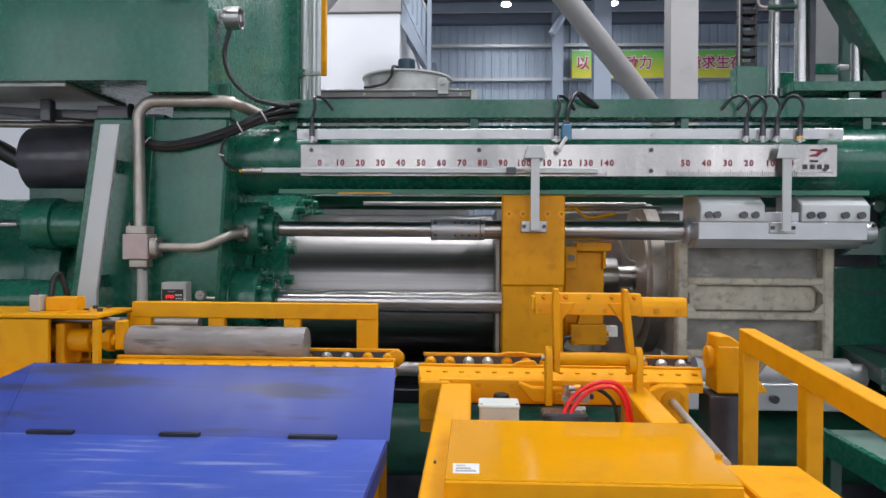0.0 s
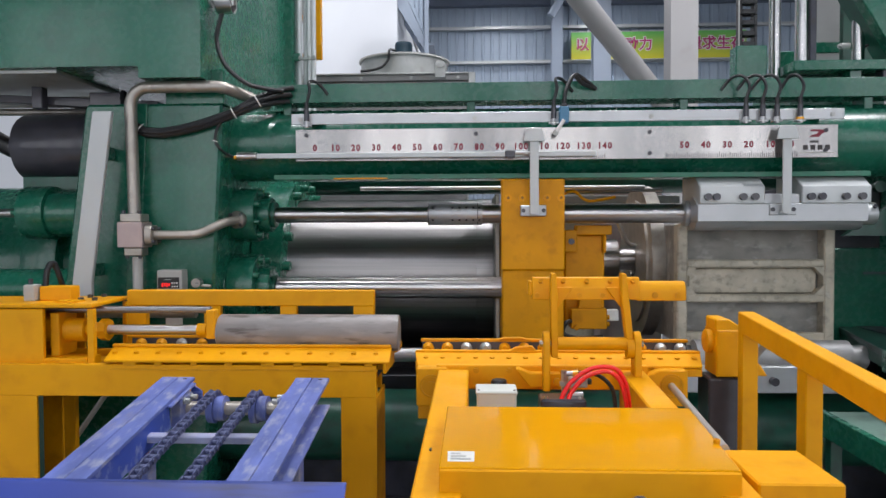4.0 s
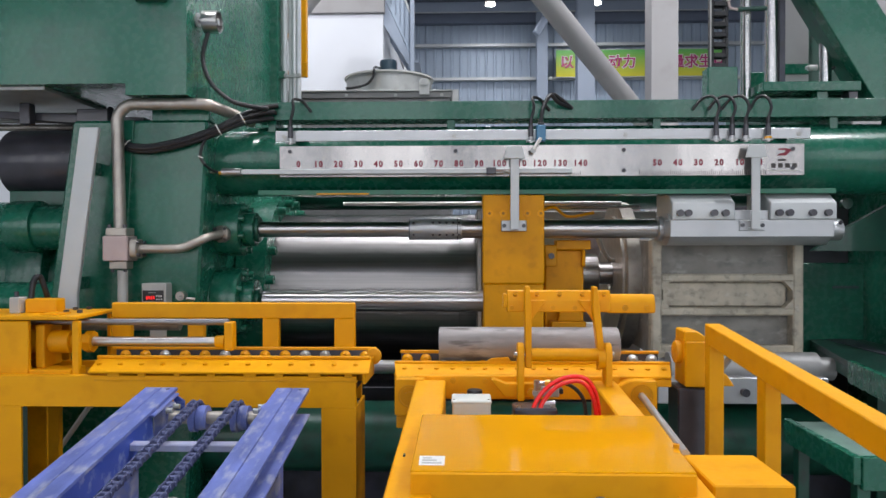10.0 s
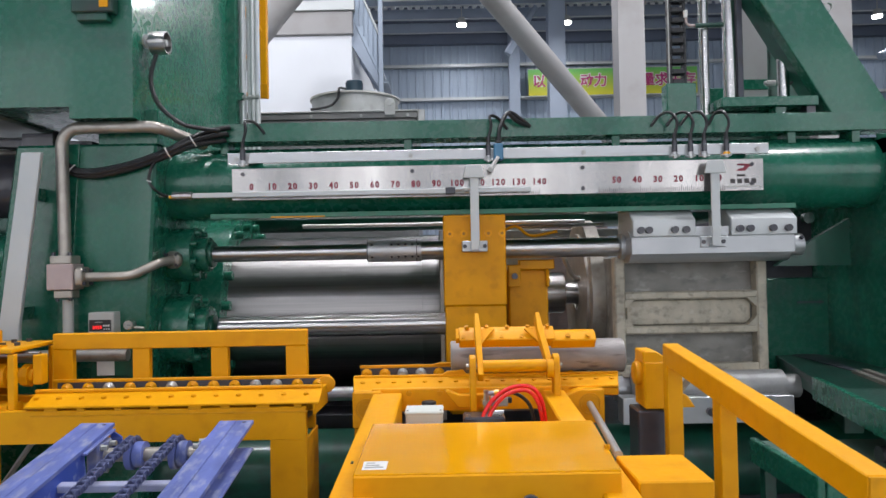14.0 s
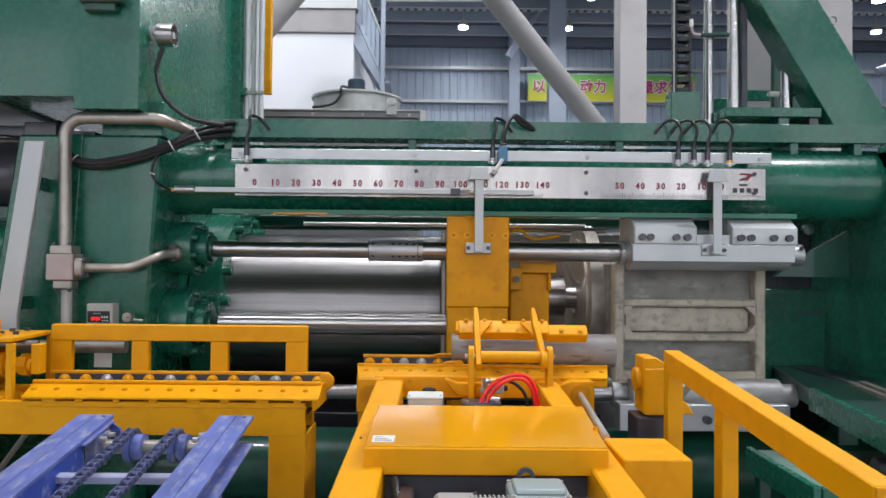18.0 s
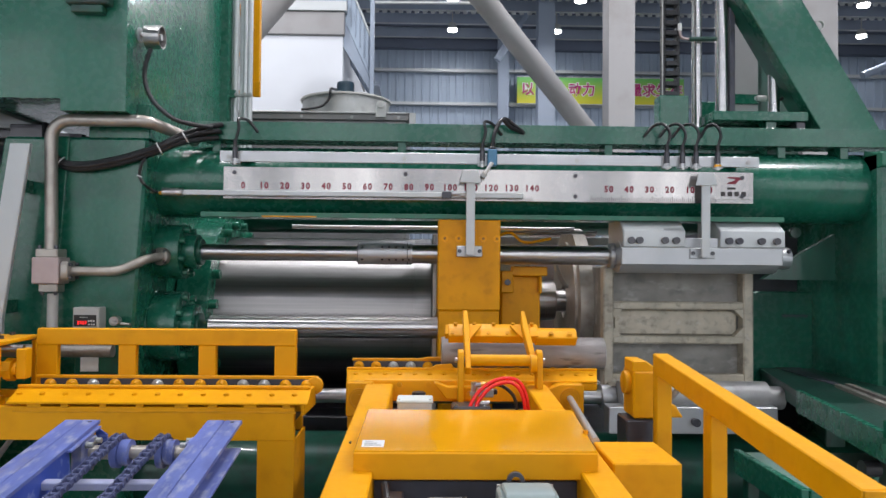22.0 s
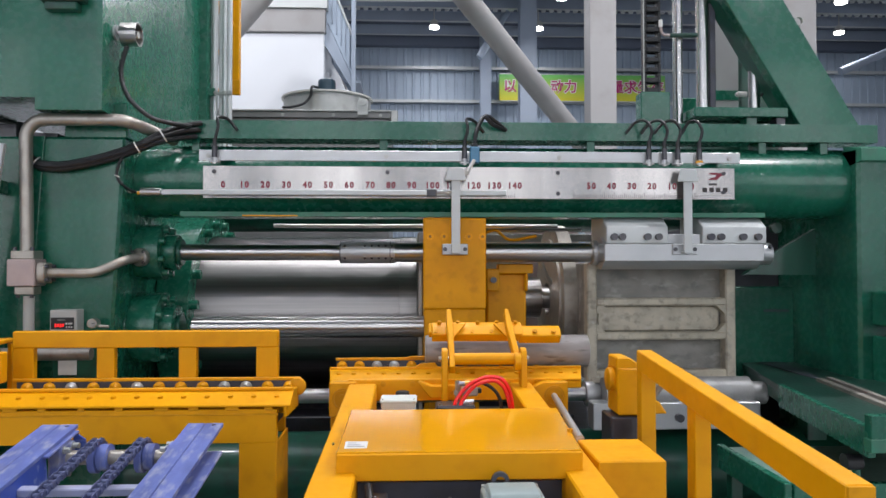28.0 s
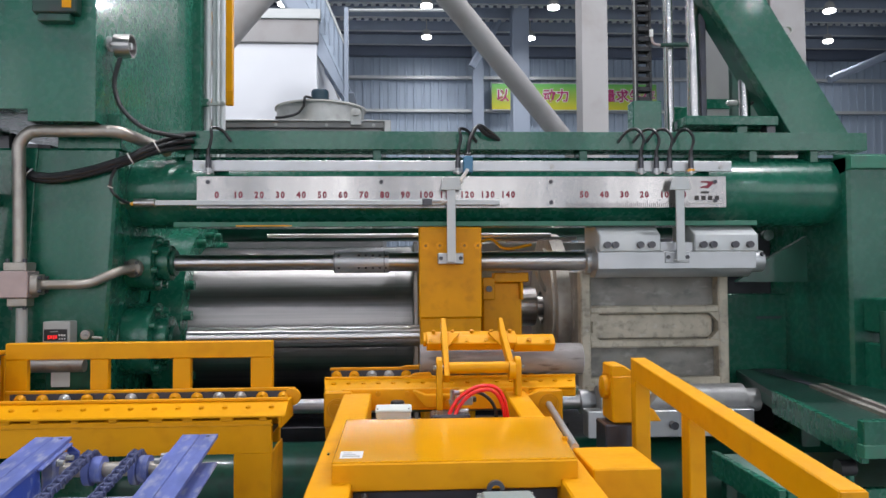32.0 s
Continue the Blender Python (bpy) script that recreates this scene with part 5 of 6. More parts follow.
part("bearing_rail", box(-1.34, -0.254, -0.720, -0.708, 0.99, 1.070, 0.002), YELLOW, t)
part("bearing_rail", box(-1.36, -0.240, -0.586, -0.566, 1.092, 1.104, 0.002), YELLOW, t)
part("lip", box(-1.345, -0.245, -0.738, -0.722, 1.079, 1.0905, 0.002), YELLOW, t)
# added dark strip paints the shade between rollers and rear rail
part("back_strip", box(-1.34, -0.262, -0.584, -0.572, 0.99, 1.092, 0.0), DARK, t, "dark strip that stands for the shaded gap behind the rollers")
part("rail_end", rod((-0.252, -0.60, 1.068), (-0.252, -0.572, 1.068), 0.034, seg=20, bevel=0.004), YELLOW_OLD, t)
part("end_plate", prism([(-0.84, 1.0), (-0.57, 0.99), (-0.57, 1.07), (-0.72, 1.072), (-0.845, 1.038)], "x", -0.262, -0.25, 0.002), YELLOW, t)
for k in range(13):
    x = -1.310 + 0.0845 * k
    part("apron_bolt", bolt((x, -0.787, 1.064), (0, -0.25, 0.968), 0.009, 0.007, socket=False), YELLOW_OLD, t)
    part("roller", waisted(x + 0.012, 1.068), GALV if k in (2, 5, 9, 10) else YELLOW_OLD, t)
for x0, x1 in ((-0.419, -0.286), (-2.5, -1.588)):
    part("leg", box(x0, x1, -0.845, -0.835, 0.0, 0.909, 0), YELLOW, t)
    part("leg_flange", box(x0 if x0 < -1 else x1 - 0.01, x0 + 0.01 if x0 < -1 else x1, -0.835, -0.60, 0.0, 0.909, 0.002), YELLOW_OLD, t)
    part("foot_plate", box(x0 - 0.03, x1 + 0.03, -0.88, -0.56, 0.0, 0.012, 0.002), YELLOW_OLD, t)
part("inner_leg", box(-1.716, -1.58, -0.60, -0.57, 0, 0.885, 0.002), YELLOW_OLD, t)
part("inner_leg_flange", box(-1.59, -1.58, -0.68, -0.60, 0, 0.885, 0.002), YELLOW_OLD, t)
for x, w in ((-1.25, 0.05), (-1.13, 0.03), (-0.99, 0.025), (-0.86, 0.03), (-0.72, 0.05), (-0.60, 0.035), (-0.47, 0.05), (-0.33, 0.03)):
    part("weld_tack", box(x, x + w, -0.850, -0.836, 1.026, 1.040, 0.003), YELLOW_OLD, t)
    part("weld_tack", box(x + 0.02, x + 0.02 + w, -0.848, -0.844, 1.008, 1.016, 0.0015), YELLOW_OLD, t)
part("weld_bead", rod((-1.30, -0.8455, 1.012), (-0.30, -0.8455, 1.012), 0.003, seg=8), YELLOW_OLD, t)

t_pipe = thing("drain_pipe", (-1.8, -0.3, 0), "thin grey slanted pipe behind the roller table", "pipe")
part("tube", rod((-1.50, -0.3, 0.937), (-2.17, -0.3, 0.0), 0.012, seg=12), GREY, t_pipe)
part("clip", ring((-1.60, -0.3, 0.797), (-1.607, -0.3, 0.787), 0.018, 0.012, 12), GALV, t_pipe)
t = thing("billet_guard", (-0.85, -0.55, 1.0), "yellow welded guard frame behind the rollers", "guard frame")
part("top_bar", box(-1.37, -0.333, -0.565, -0.53, 1.222, 1.288, 0.004), YELLOW, t)
for x0, x1 in ((-1.37, -1.288), (-1.045, -0.975), (-0.725, -0.655), (-0.420, -0.333)):
    part("post", box(x0, x1, -0.563, -0.532, 1.04, 1.222, 0.003), YELLOW, t)

t = thing("pusher_housing", (-1.8, -0.66, 1.0), "yellow pusher housing with an open window", "pusher housing")
part("side_plate", box(-2.6, -1.58, -0.81, -0.79, 1.012, 1.236, 0.003), YELLOW, t)
part("top_plate", prism([(-2.6, -0.812), (-1.385, -0.812), (-1.398, -0.49), (-2.6, -0.49)], "z", 1.240, 1.256, 0.003), YELLOW, t)
part("end_post", box(-1.407, -1.380, -0.81, -0.785, 1.012, 1.236, 0.003), YELLOW, t)
part("end_post", box(-1.416, -1.398, -0.515, -0.49, 1.012, 1.236, 0.003), YELLOW, t)
part("sill", box(-1.578, -1.409, -0.812, -0.70, 1.0125, 1.045, 0.003), YELLOW, t)
part("cylinder", rod((-1.75, -0.70, 1.142), (-1.462, -0.70, 1.142), 0.047, seg=28, bevel=0.004), YELLOW_OLD, t)
part("cylinder_flange", box(-1.580, -1.544, -0.765, -0.635, 1.045, 1.215, 0.004), YELLOW_OLD, t)
part("gland", rod((-1.462, -0.70, 1.142), (-1.376, -0.70, 1.142), 0.030, seg=24, bevel=0.004), YELLOW_OLD, t)
part("gland_nut", rod((-1.405, -0.70, 1.142), (-1.376, -0.70, 1.142), 0.044, seg=8), YELLOW_OLD, t)
part("base", box(-2.6, -1.385, -0.79, -0.50, 0.992, 1.012, 0.003), YELLOW_OLD, t)
part("back_plate", box(-2.6, -1.585, -0.505, -0.49, 1.012, 1.236, 0.003), YELLOW_OLD, t)
for x, y in ((-1.498, -0.685), (-1.530, -0.557), (-1.445, -0.679), (-1.488, -0.524)):
    part("screw", bolt((x, y, 1.256), (0, 0, 1), 0.011, 0.011), BLACK_STEEL, t)
part("sensor_block", box(-1.668, -1.537, -0.69, -0.62, 1.256, 1.313, 0.004), YELLOW, t)
part("sensor_foot", box(-1.560, -1.470, -0.765, -0.70, 1.256, 1.262, 0.001), YELLOW, t)
part("sensor", box(-1.715, -1.672, -0.72, -0.66, 1.256, 1.322, 0.004), GREY, t)
part("sensor_screw", rod((-1.695, -0.70, 1.322), (-1.695, -0.70, 1.345), 0.009, seg=10), BLACK_STEEL, t)
part("cable", tube(smooth_line([(-1.66, -0.66, 1.303), (-1.655, -0.65, 1.38), (-1.645, -0.62, 1.40), (-1.63, -0.6, 1.33), (-1.64, -0.55, 1.26)]), 0.012, 8), BLACK, t)

# the pusher's moving part, drawn in
PUSH0 = -1.335
t = thing("billet_pusher", (PUSH0, BY, 1.1), "chrome pusher rods with a yellow push plate", "pusher")
part("rod", rod((PUSH0 - 1.30, -0.70, 1.142), (PUSH0 - 0.03, -0.70, 1.142), 0.020, seg=24), CHROME, t)
part("guide_rod", rod((PUSH0 - 1.30, -0.70, 1.222), (PUSH0 - 0.01, -0.70, 1.222), 0.0135, seg=20), RAM, t)
part("plate", box(PUSH0 - 0.024, PUSH0 + 0.012, -0.728, -0.680, 1.109, 1.224, 0.004), YELLOW, t)
part("boss", rod((PUSH0 - 0.065, -0.70, 1.142), (PUSH0 - 0.027, -0.70, 1.142), 0.026, seg=18, bevel=0.003), YELLOW, t)
PUSHER = t

# the billet
R, LEN = 0.0715, 0.718
BX0 = -1.322
BILLET_OB = thing("billet", (BX0 + LEN / 2, BY, BED), "sawn grey aluminium billet with scratched skin", "billet")
part("skin", rod((BX0 + 0.001, BY, BED + R), (BX0 + LEN - 0.001, BY, BED + R), R, seg=64, bevel=0.004), BILLET, BILLET_OB)
part("sawn_face", rod((BX0, BY, BED + R), (BX0 + 0.003, BY, BED + R), R - 0.004, seg=48), ALU, BILLET_OB, "bright sawn end")
part("sawn_face", rod((BX0 + LEN - 0.003, BY, BED + R), (BX0 + LEN, BY, BED + R), R - 0.004, seg=48), ALU, BILLET_OB, "bright sawn end")

# ---- blue chain conveyor ----
SLOPE = 0.158
CT = Vector((0, -1.10, 1.038))


def on_slope(x, s, h=0.0):
    """A point s metres down the conveyor and h metres above its rails."""
    d = Vector((0, -1, -SLOPE)).normalized()
    n = Vector((0, -SLOPE, 1)).normalized()
    return Vector((x, CT.y, CT.z)) + d * s + n * h


def sloped_box(x0, x1, s0, s1, h0, h1, bevel=0.003):
    bm = bmesh.new()
    c = [bm.verts.new(on_slope(x, s, h)) for x in (x0, x1) for s in (s0, s1) for h in (h0, h1)]
    for f in ((0, 1, 3, 2), (4, 6, 7, 5), (0, 4, 5, 1), (2, 3, 7, 6), (0, 2, 6, 4), (1, 5, 7, 3)):
        bm.faces.new([c[k] for k in f])
    bmesh.ops.recalc_face_normals(bm, faces=bm.faces)
    if bevel:
        bmesh.ops.bevel(bm, geom=list(bm.edges), offset=bevel, segments=1, affect="EDGES", profile=0.5)
    return bm


t = thing("chain_conveyor", (-0.7, -1.9, 0), "worn blue inclined chain conveyor with two chains", "conveyor")
for x0, x1, side in ((-0.985, -0.872, 1), (-0.523, -0.410, -1)):
    xm = (x0 + x1) / 2
    part("rail_plate", sloped_box(x0, xm - 0.0012, 0.0, 2.1, -0.012, 0.0, 0.001), BLUE_WORN, t)
    part("rail_plate", sloped_box(xm + 0.0012, x1, 0.0, 2.1, -0.012, 0.0, 0.001), BLUE_WORN, t)
    xi = x0 + 0.006
    part("rail_web", sloped_box(xi - 0.006, xi + 0.006, 0.01, 2.1, -0.064, -0.012, 0.002), BLUE, t)
    xo = x1
    if side > 0:
        part("rail_web", sloped_box(x1 - 0.014, x1 - 0.004, 0.20, 2.1, -0.095, -0.012, 0.002), BLUE, t)
        part("bearing_plate", sloped_box(x1 - 0.05, x1 + 0.012, 0.02, 0.22, -0.020, -0.012, 0.002), BLUE_WORN, t)
        part("end_gusset", prism([(x1 - 0.004, 1.022), (x1 + 0.034, 0.995), (x1 + 0.034, 0.95), (x1 - 0.004, 0.95)], "y", -1.125, -1.117, 0.001), BLUE, t)
    if side < 0:
        part("rail_lower_flange", sloped_box(min(xo, xi) + 0.02, max(xo, xi) + 0.02, 0.095, 2.1, -0.064, -0.055, 0.002), BLUE_WORN, t)
    part("rail_hole", rod(on_slope((x0 + x1) / 2 + 0.03, 0.018, 0.0005), on_slope((x0 + x1) / 2 + 0.03, 0.018, 0.001), 0.007, seg=10), BLACK, t)
for s in (0.30, 0.95, 1.6):
    part("cross_bar", sloped_box(-0.88, -0.515, s + 0.035, s + 0.065, -0.068, -0.045, 0.003), BLUE_PALE, t)
part("trough", sloped_box(-0.872, -0.53, 0.50, 2.1, -0.235, -0.223, 0.002), BLUE, t)
part("shaft", rod((-0.90, -1.19, 0.955), (-0.50, -1.19, 0.955), 0.022, seg=20), PIPE, t, "bare steel head shaft")
for x in (-0.775, -0.635):
    sprocket = part("sprocket", rod((x - 0.010, -1.19, 0.955), (x + 0.010, -1.19, 0.955), 0.048, seg=26), BLUE_WORN, t)
    part("hub", rod((x + 0.012, -1.19, 0.955), (x + 0.042, -1.19, 0.955), 0.040, seg=22), BLUE_WORN, sprocket)
for x in (-0.88, -0.53):
    bearing = part("bearing", box(x - 0.02, x + 0.02, -1.24, -1.14, 0.90, 1.0, 0.006), BLUE_WORN, t)
    s = 1 if x < -0.7 else -1
    for y, z in ((-1.22, 0.985), (-1.16, 0.985), (-1.22, 0.915)):
        part("bearing_bolt", bolt((x + 0.02 * s, y, z), (s, 0, 0), 0.009, 0.02, socket=False), GALV, bearing)
part("support_leg", box(-0.96, -0.90, -1.4, -1.34, 0, 0.86, 0.003), BLUE_WORN, t)
part("support_leg", box(-0.50, -0.44, -1.4, -1.34, 0, 0.86, 0.003), BLUE_WORN, t)
part("support_leg", box(-0.96, -0.90, -2.9, -2.84, 0, 0.64, 0.003), BLUE_WORN, t)
part("support_leg", box(-0.50, -0.44, -2.9, -2.84, 0, 0.64, 0.003), BLUE_WORN, t)
link_mesh = None
for x in (-0.775, -0.635):
    # along the top run and over the sprocket
    for k in range(72):
        s = 0.10 + 0.028 * k
        up = 0.016 if k % 2 else 0.010
        if link_mesh is None:
            bm = box(-0.013, -0.009, -0.018, 0.018, -0.010, 0.010, 0.0015)
            box(0.009, 0.013, -0.018, 0.018, -0.010, 0.010, 0.0015, bm)
            rod((-0.017, 0.008, 0), (0.017, 0.008, 0), 0.007, seg=8, bm=bm)
            link_mesh = mesh_of("chain_link", bm, BLUE_CHAIN)
        ob = new("chain_link", link_mesh)
        ob.parent = t
        p = on_slope(x, s, -0.020 + (0.003 if k % 2 else 0.0))
        ob.location = p - ORIGIN[t]
        ob.rotation_euler = (math.atan(SLOPE), 0, 0)
    for k in range(5):
        a = 0.2 + k * 0.55
        ob = new("chain_link", link_mesh)
        ob.parent = t
        ob.location = Vector((x, -1.19 + 0.048 * math.sin(a), 0.955 + 0.048 * math.cos(a))) - ORIGIN[t]
        ob.rotation_euler = (-a, 0, 0)
t = thing("gear_motor", (-0.68, -1.55, 0.5), "pale grey gear motor below the conveyor", "motor")
part("casing", box(-0.78, -0.70, -1.60, -1.50, 0.72, 0.80, 0.01), GREY, t)
part("casing", rod((-0.62, -1.62, 0.76), (-0.62, -1.50, 0.76), 0.05, seg=20), GREY, t)
part("bed", box(-0.80, -0.55, -1.65, -1.45, 0.0, 0.72, 0.01), BLUE_WORN, t)

# the tipping tray that carries billets up
t = thing("billet_tray", (-0.9, -1.55, 0.95), "folded blue steel billet tray on the chain conveyor", "tray")
part("upper_panel", prism([(-1.40, 1.166), (-1.388, 1.168), (-1.548, 0.996), (-1.560, 0.992)], "x", -1.27, -0.163, 0.001), BLUE_SMEARED, t)
part("lower_panel", prism([(-1.555, 0.988), (-1.555, 0.998), (-2.45, 0.972), (-2.45, 0.962)], "x", -1.75, -0.170, 0.001), BLUE, t)
bm = bmesh.new()
g = [bm.verts.new(v) for v in ((-1.27, -1.40, 1.166), (-1.27, -1.560, 0.992), (-1.62, -1.560, 0.992), (-1.27, -1.388, 1.168), (-1.27, -1.548, 0.996), (-1.62, -1.548, 0.996))]
for f in ((0, 1, 2), (3, 5, 4), (0, 2, 5, 3), (1, 4, 5, 2), (0, 3, 4, 1)):
    bm.faces.new([g[k] for k in f])
bmesh.ops.recalc_face_normals(bm, faces=bm.faces)
part("side_lip", prism([(-1.556, 0.988), (-2.45, 0.962), (-2.45, 0.90), (-1.565, 0.945)], "x", -0.174, -0.168), BLUE_SMEARED, t)
part("upper_corner", bm, BLUE_SMEARED, t)
for x0, x1, m in ((-1.186, -1.054, BLACK), (-0.806, -0.693, BLACK), (-0.4425, -0.308, BLACK)):
    part("hinge_slot", box(x0, x1, -1.566, -1.548, 0.995, 1.008, 0.001), m, t)
for x in (-0.93, -0.47):
    part("skid", sloped_box(x - 0.02, x + 0.02, 0.40, 1.3, 0.0, 0.012, 0.002), BLUE, t)
    part("skid_web", prism([(-1.50, 0.976), (-1.56, 0.99), (-2.38, 0.966), (-2.38, 0.86), (-1.50, 0.985)], "x", x - 0.004, x + 0.004), BLUE, t)
TRAY = t

# ---- loading cart ----
t = thing("loading_cart", (0.30, -1.5, 0), "yellow loading cart with a roller beam and covered drive", "loading cart")
part("beam", prism([(-0.151, -0.56), (0.938, -0.56), (0.938, -0.72), (0.906, -0.85), (-0.133, -0.85), (-0.151, -0.72)], "z", 0.996, 1.026, 0.003), YELLOW, t)
part("apron", plate((-0.151, 0.936, -0.72, 1.066), (-0.133, 0.906, -0.852, 1.036), 0.008), YELLOW, t)
part("bearing_rail", box(-0.14, 0.93, -0.722, -0.71, 1.026, 1.056, 0.002), YELLOW_OLD, t)
part("bearing_rail", box(-0.14, 0.93, -0.586, -0.566, 1.080, 1.092, 0.002), YELLOW_OLD, t)
# dark strip put in for the shaded gap behind the cart's rollers
part("back_strip", box(-0.135, 0.925, -0.584, -0.572, 1.026, 1.080, 0.0), DARK, t, "dark strip that stands for the shaded gap behind the rollers")
part("lip", box(-0.148, 0.934, -0.736, -0.720, 1.062, 1.072, 0.002), YELLOW, t)
for k in range(14):
    part("roller", waisted(-0.11 + 0.0775 * k, 1.056), GALV if k in (2, 3, 12, 13) else YELLOW_OLD, t)
for k in range(17):
    part("apron_bolt", bolt((-0.105 + 0.0625 * k, -0.785, 1.050), (0, -0.235, 0.97), 0.010, 0.007, socket=False), YELLOW_OLD, t)
part("end_guide", prism([(0.18, 1.05), (0.235, 1.085), (0.30, 1.09), (0.33, 1.05)], "y", -0.735, -0.722, 0.003), YELLOW_OLD, t)
part("rail_bracket", prism([(0.17, 1.092), (0.20, 1.10), (0.27, 1.10), (0.29, 1.092)], "y", -0.60, -0.575, 0.002), YELLOW_OLD, t)
part("front_plate", box(-0.060, 0.705, -0.884, -0.853, 0.955, 1.042, 0.003), YELLOW, t)
for x in (-0.035, 0.085, 0.205, 0.45, 0.60, 0.675):
    part("plate_bolt", bolt((x, -0.884, 1.024), (0, -1, 0), 0.009, 0.007, socket=False), YELLOW_OLD, t)
blk = part("bearing_block", box(-0.133, -0.02, -0.90, -0.70, 0.893, 1.036, 0.006), YELLOW, t)
part("bearing_ring", ring((-0.078, -0.905, 0.968), (-0.078, -0.898, 0.968), 0.042, 0.036, 32), YELLOW_OLD, blk)
part("bearing_core", rod((-0.078, -0.902, 0.968), (-0.078, -0.898, 0.968), 0.034, seg=24), YELLOW_OLD, blk)
part("bearing_hub", rod((-0.078, -0.908, 0.968), (-0.078, -0.902, 0.968), 0.018, seg=20), YELLOW_OLD, blk)
part("bearing_foot", box(-0.128, -0.085, -0.89, -0.75, 0.845, 0.893, 0.004), YELLOW_OLD, t)
blk = part("bearing_block", prism([(0.69, 1.012), (0.712, 1.016), (0.742, 1.030), (0.838, 1.030), (0.841, 1.022), (0.841, 0.90), (0.69, 0.90)], "y", -0.90, -0.72, 0.004), YELLOW, t)
part("bearing_ring", ring((0.784, -0.905, 0.974), (0.784, -0.898, 0.974), 0.042, 0.036, 32), YELLOW_OLD, blk)
part("bearing_core", rod((0.784, -0.902, 0.974), (0.784, -0.898, 0.974), 0.034, seg=24), YELLOW_OLD, blk)
for x0, x1 in ((-0.053, 0.058), (0.60, 0.688)):
    arm = part("arm", prism([(-0.885, 1.027), (-0.91, 1.027), (-2.45, 0.955), (-2.45, 0.80), (-0.885, 0.86)], "x", x0, x1, 0.005), YELLOW, t)
    part("arm_end", box(x0 + 0.002, x1 - 0.002, -0.912, -0.904, 0.86, 1.0, 0.002), YELLOW_OLD, arm)
part("cross_deck", box(0.058, 0.60, -1.47, -0.884, 0.84, 0.86, 0.003), YELLOW_OLD, t)
cover = part("cover", plate((0.006, 0.675, -1.490, 1.042), (0.007, 0.646, -1.968, 1.029), 0.010), YELLOW_GLOSS, t)
part("cover_lip", box(0.007, 0.646, -1.974, -1.960, 0.955, 1.025, 0.003), YELLOW, t)
part("cover_side", box(0.008, 0.016, -1.958, -1.50, 0.95, 1.012, 0.002), YELLOW, t)
part("cover_side", prism([(0.666, -1.50), (0.638, -1.958), (0.646, -1.958), (0.674, -1.50)], "z", 0.95, 1.012), YELLOW, t)
part("label", plate((0.022, 0.083, -1.867, 1.0324), (0.024, 0.083, -1.933, 1.0306), 0.0008, 0), LABEL, t)
for k in range(3):
    part("bar", box(0.030, 0.076 - 0.012 * k, -1.922 + 0.018 * k, -1.914 + 0.018 * k, 1.0308, 1.0326, 0.0), GREY, t)
part("screw", bolt((0.652, -1.79, 1.033), (0, 0, 1), 0.008, 0.009), YELLOW_OLD, t)
part("side_slot", box(-0.030, -0.024, -1.73, -1.715, 0.985, 0.993, 0), BLACK_STEEL, t)
motor = part("motor", rod((0.27, -2.13, 0.865), (0.60, -2.13, 0.865), 0.08, seg=28, bevel=0.008), STEEL_GREY, t, "grey finned drive motor")
for k in range(9):
    part("motor_fin", ring((0.28 + 0.011 * k, -2.13, 0.865), (0.284 + 0.011 * k, -2.13, 0.865), 0.086, 0.078, 24), STEEL_GREY, motor)
motor_box = part("motor_box", prism([(-2.17, 0.90), (-2.03, 0.90), (-2.03, 0.950), (-2.045, 0.962), (-2.155, 0.962), (-2.17, 0.950)], "x", 0.372, 0.518, 0.006), GREY_GREEN, t, "grey-green terminal box")
part("motor_box_lid", prism([(-2.155, 0.962), (-2.045, 0.962), (-2.055, 0.974), (-2.145, 0.974)], "x", 0.384, 0.506, 0.004), GREY_GREEN, motor_box)
for x in (0.380, 0.510):
    for y in (-2.16, -2.04):
        part("lid_screw", bolt((x, y, 0.957), (0, 0, 1), 0.006, 0.005), GREY, motor_box)
part("eye_bolt", ring((0.425, -2.020, 0.965), (0.425, -2.008, 0.965), 0.023, 0.012, 20), DARK, t)
part("cable", tube(smooth_line([(0.09, -1.99, 0.95), (0.11, -2.06, 0.90), (0.17, -2.09, 0.885), (0.25, -2.08, 0.91), (0.30, -2.05, 0.93)]), 0.010, 8), BLACK, t)
part("gear_housing", box(0.19, 0.30, -2.20, -2.04, 0.80, 0.935, 0.012), STEEL_GREY, t)
part("chain_guard", box(0.10, 0.14, -2.16, -1.98, 0.78, 0.93, 0.004), BLACK_STEEL, t)
for x in (-0.010, 0.645):
    part("cover_tab", box(x, x + 0.024, -1.990, -1.955, 0.925, 0.950, 0.003), YELLOW_OLD, t)
    part("tab_screw", bolt((x + 0.012, -1.975, 0.950), (0, 0, 1), 0.007, 0.012, socket=False), YELLOW_OLD, t)
# dark sheet stands for the shade under the cover, between the arms
part("drive_shadow_plate", box(0.058, 0.60, -1.93, -1.91, 0.70, 0.94, 0.002), DARK, t)
part("under_frame", box(-0.05, 0.69, -2.45, -2.36, 0.72, 0.80, 0.004), YELLOW_OLD, t)
for x in (0.0, 0.645):
    for y in (-0.98, -2.35):
        part("wheel_leg", box(x - 0.035, x + 0.035, y - 0.05, y + 0.05, 0.10, 0.80, 0.004), DARK, t)
        part("wheel", rod((x - 0.025, y, 0.09), (x + 0.025, y, 0.09), 0.09, seg=24), BLACK_STEEL, t)
junction = part("junction_box", box(0.087, 0.217, -1.16, -1.05, 0.86, 1.003, 0.005), WHITE_BOX, t, "pale junction box")
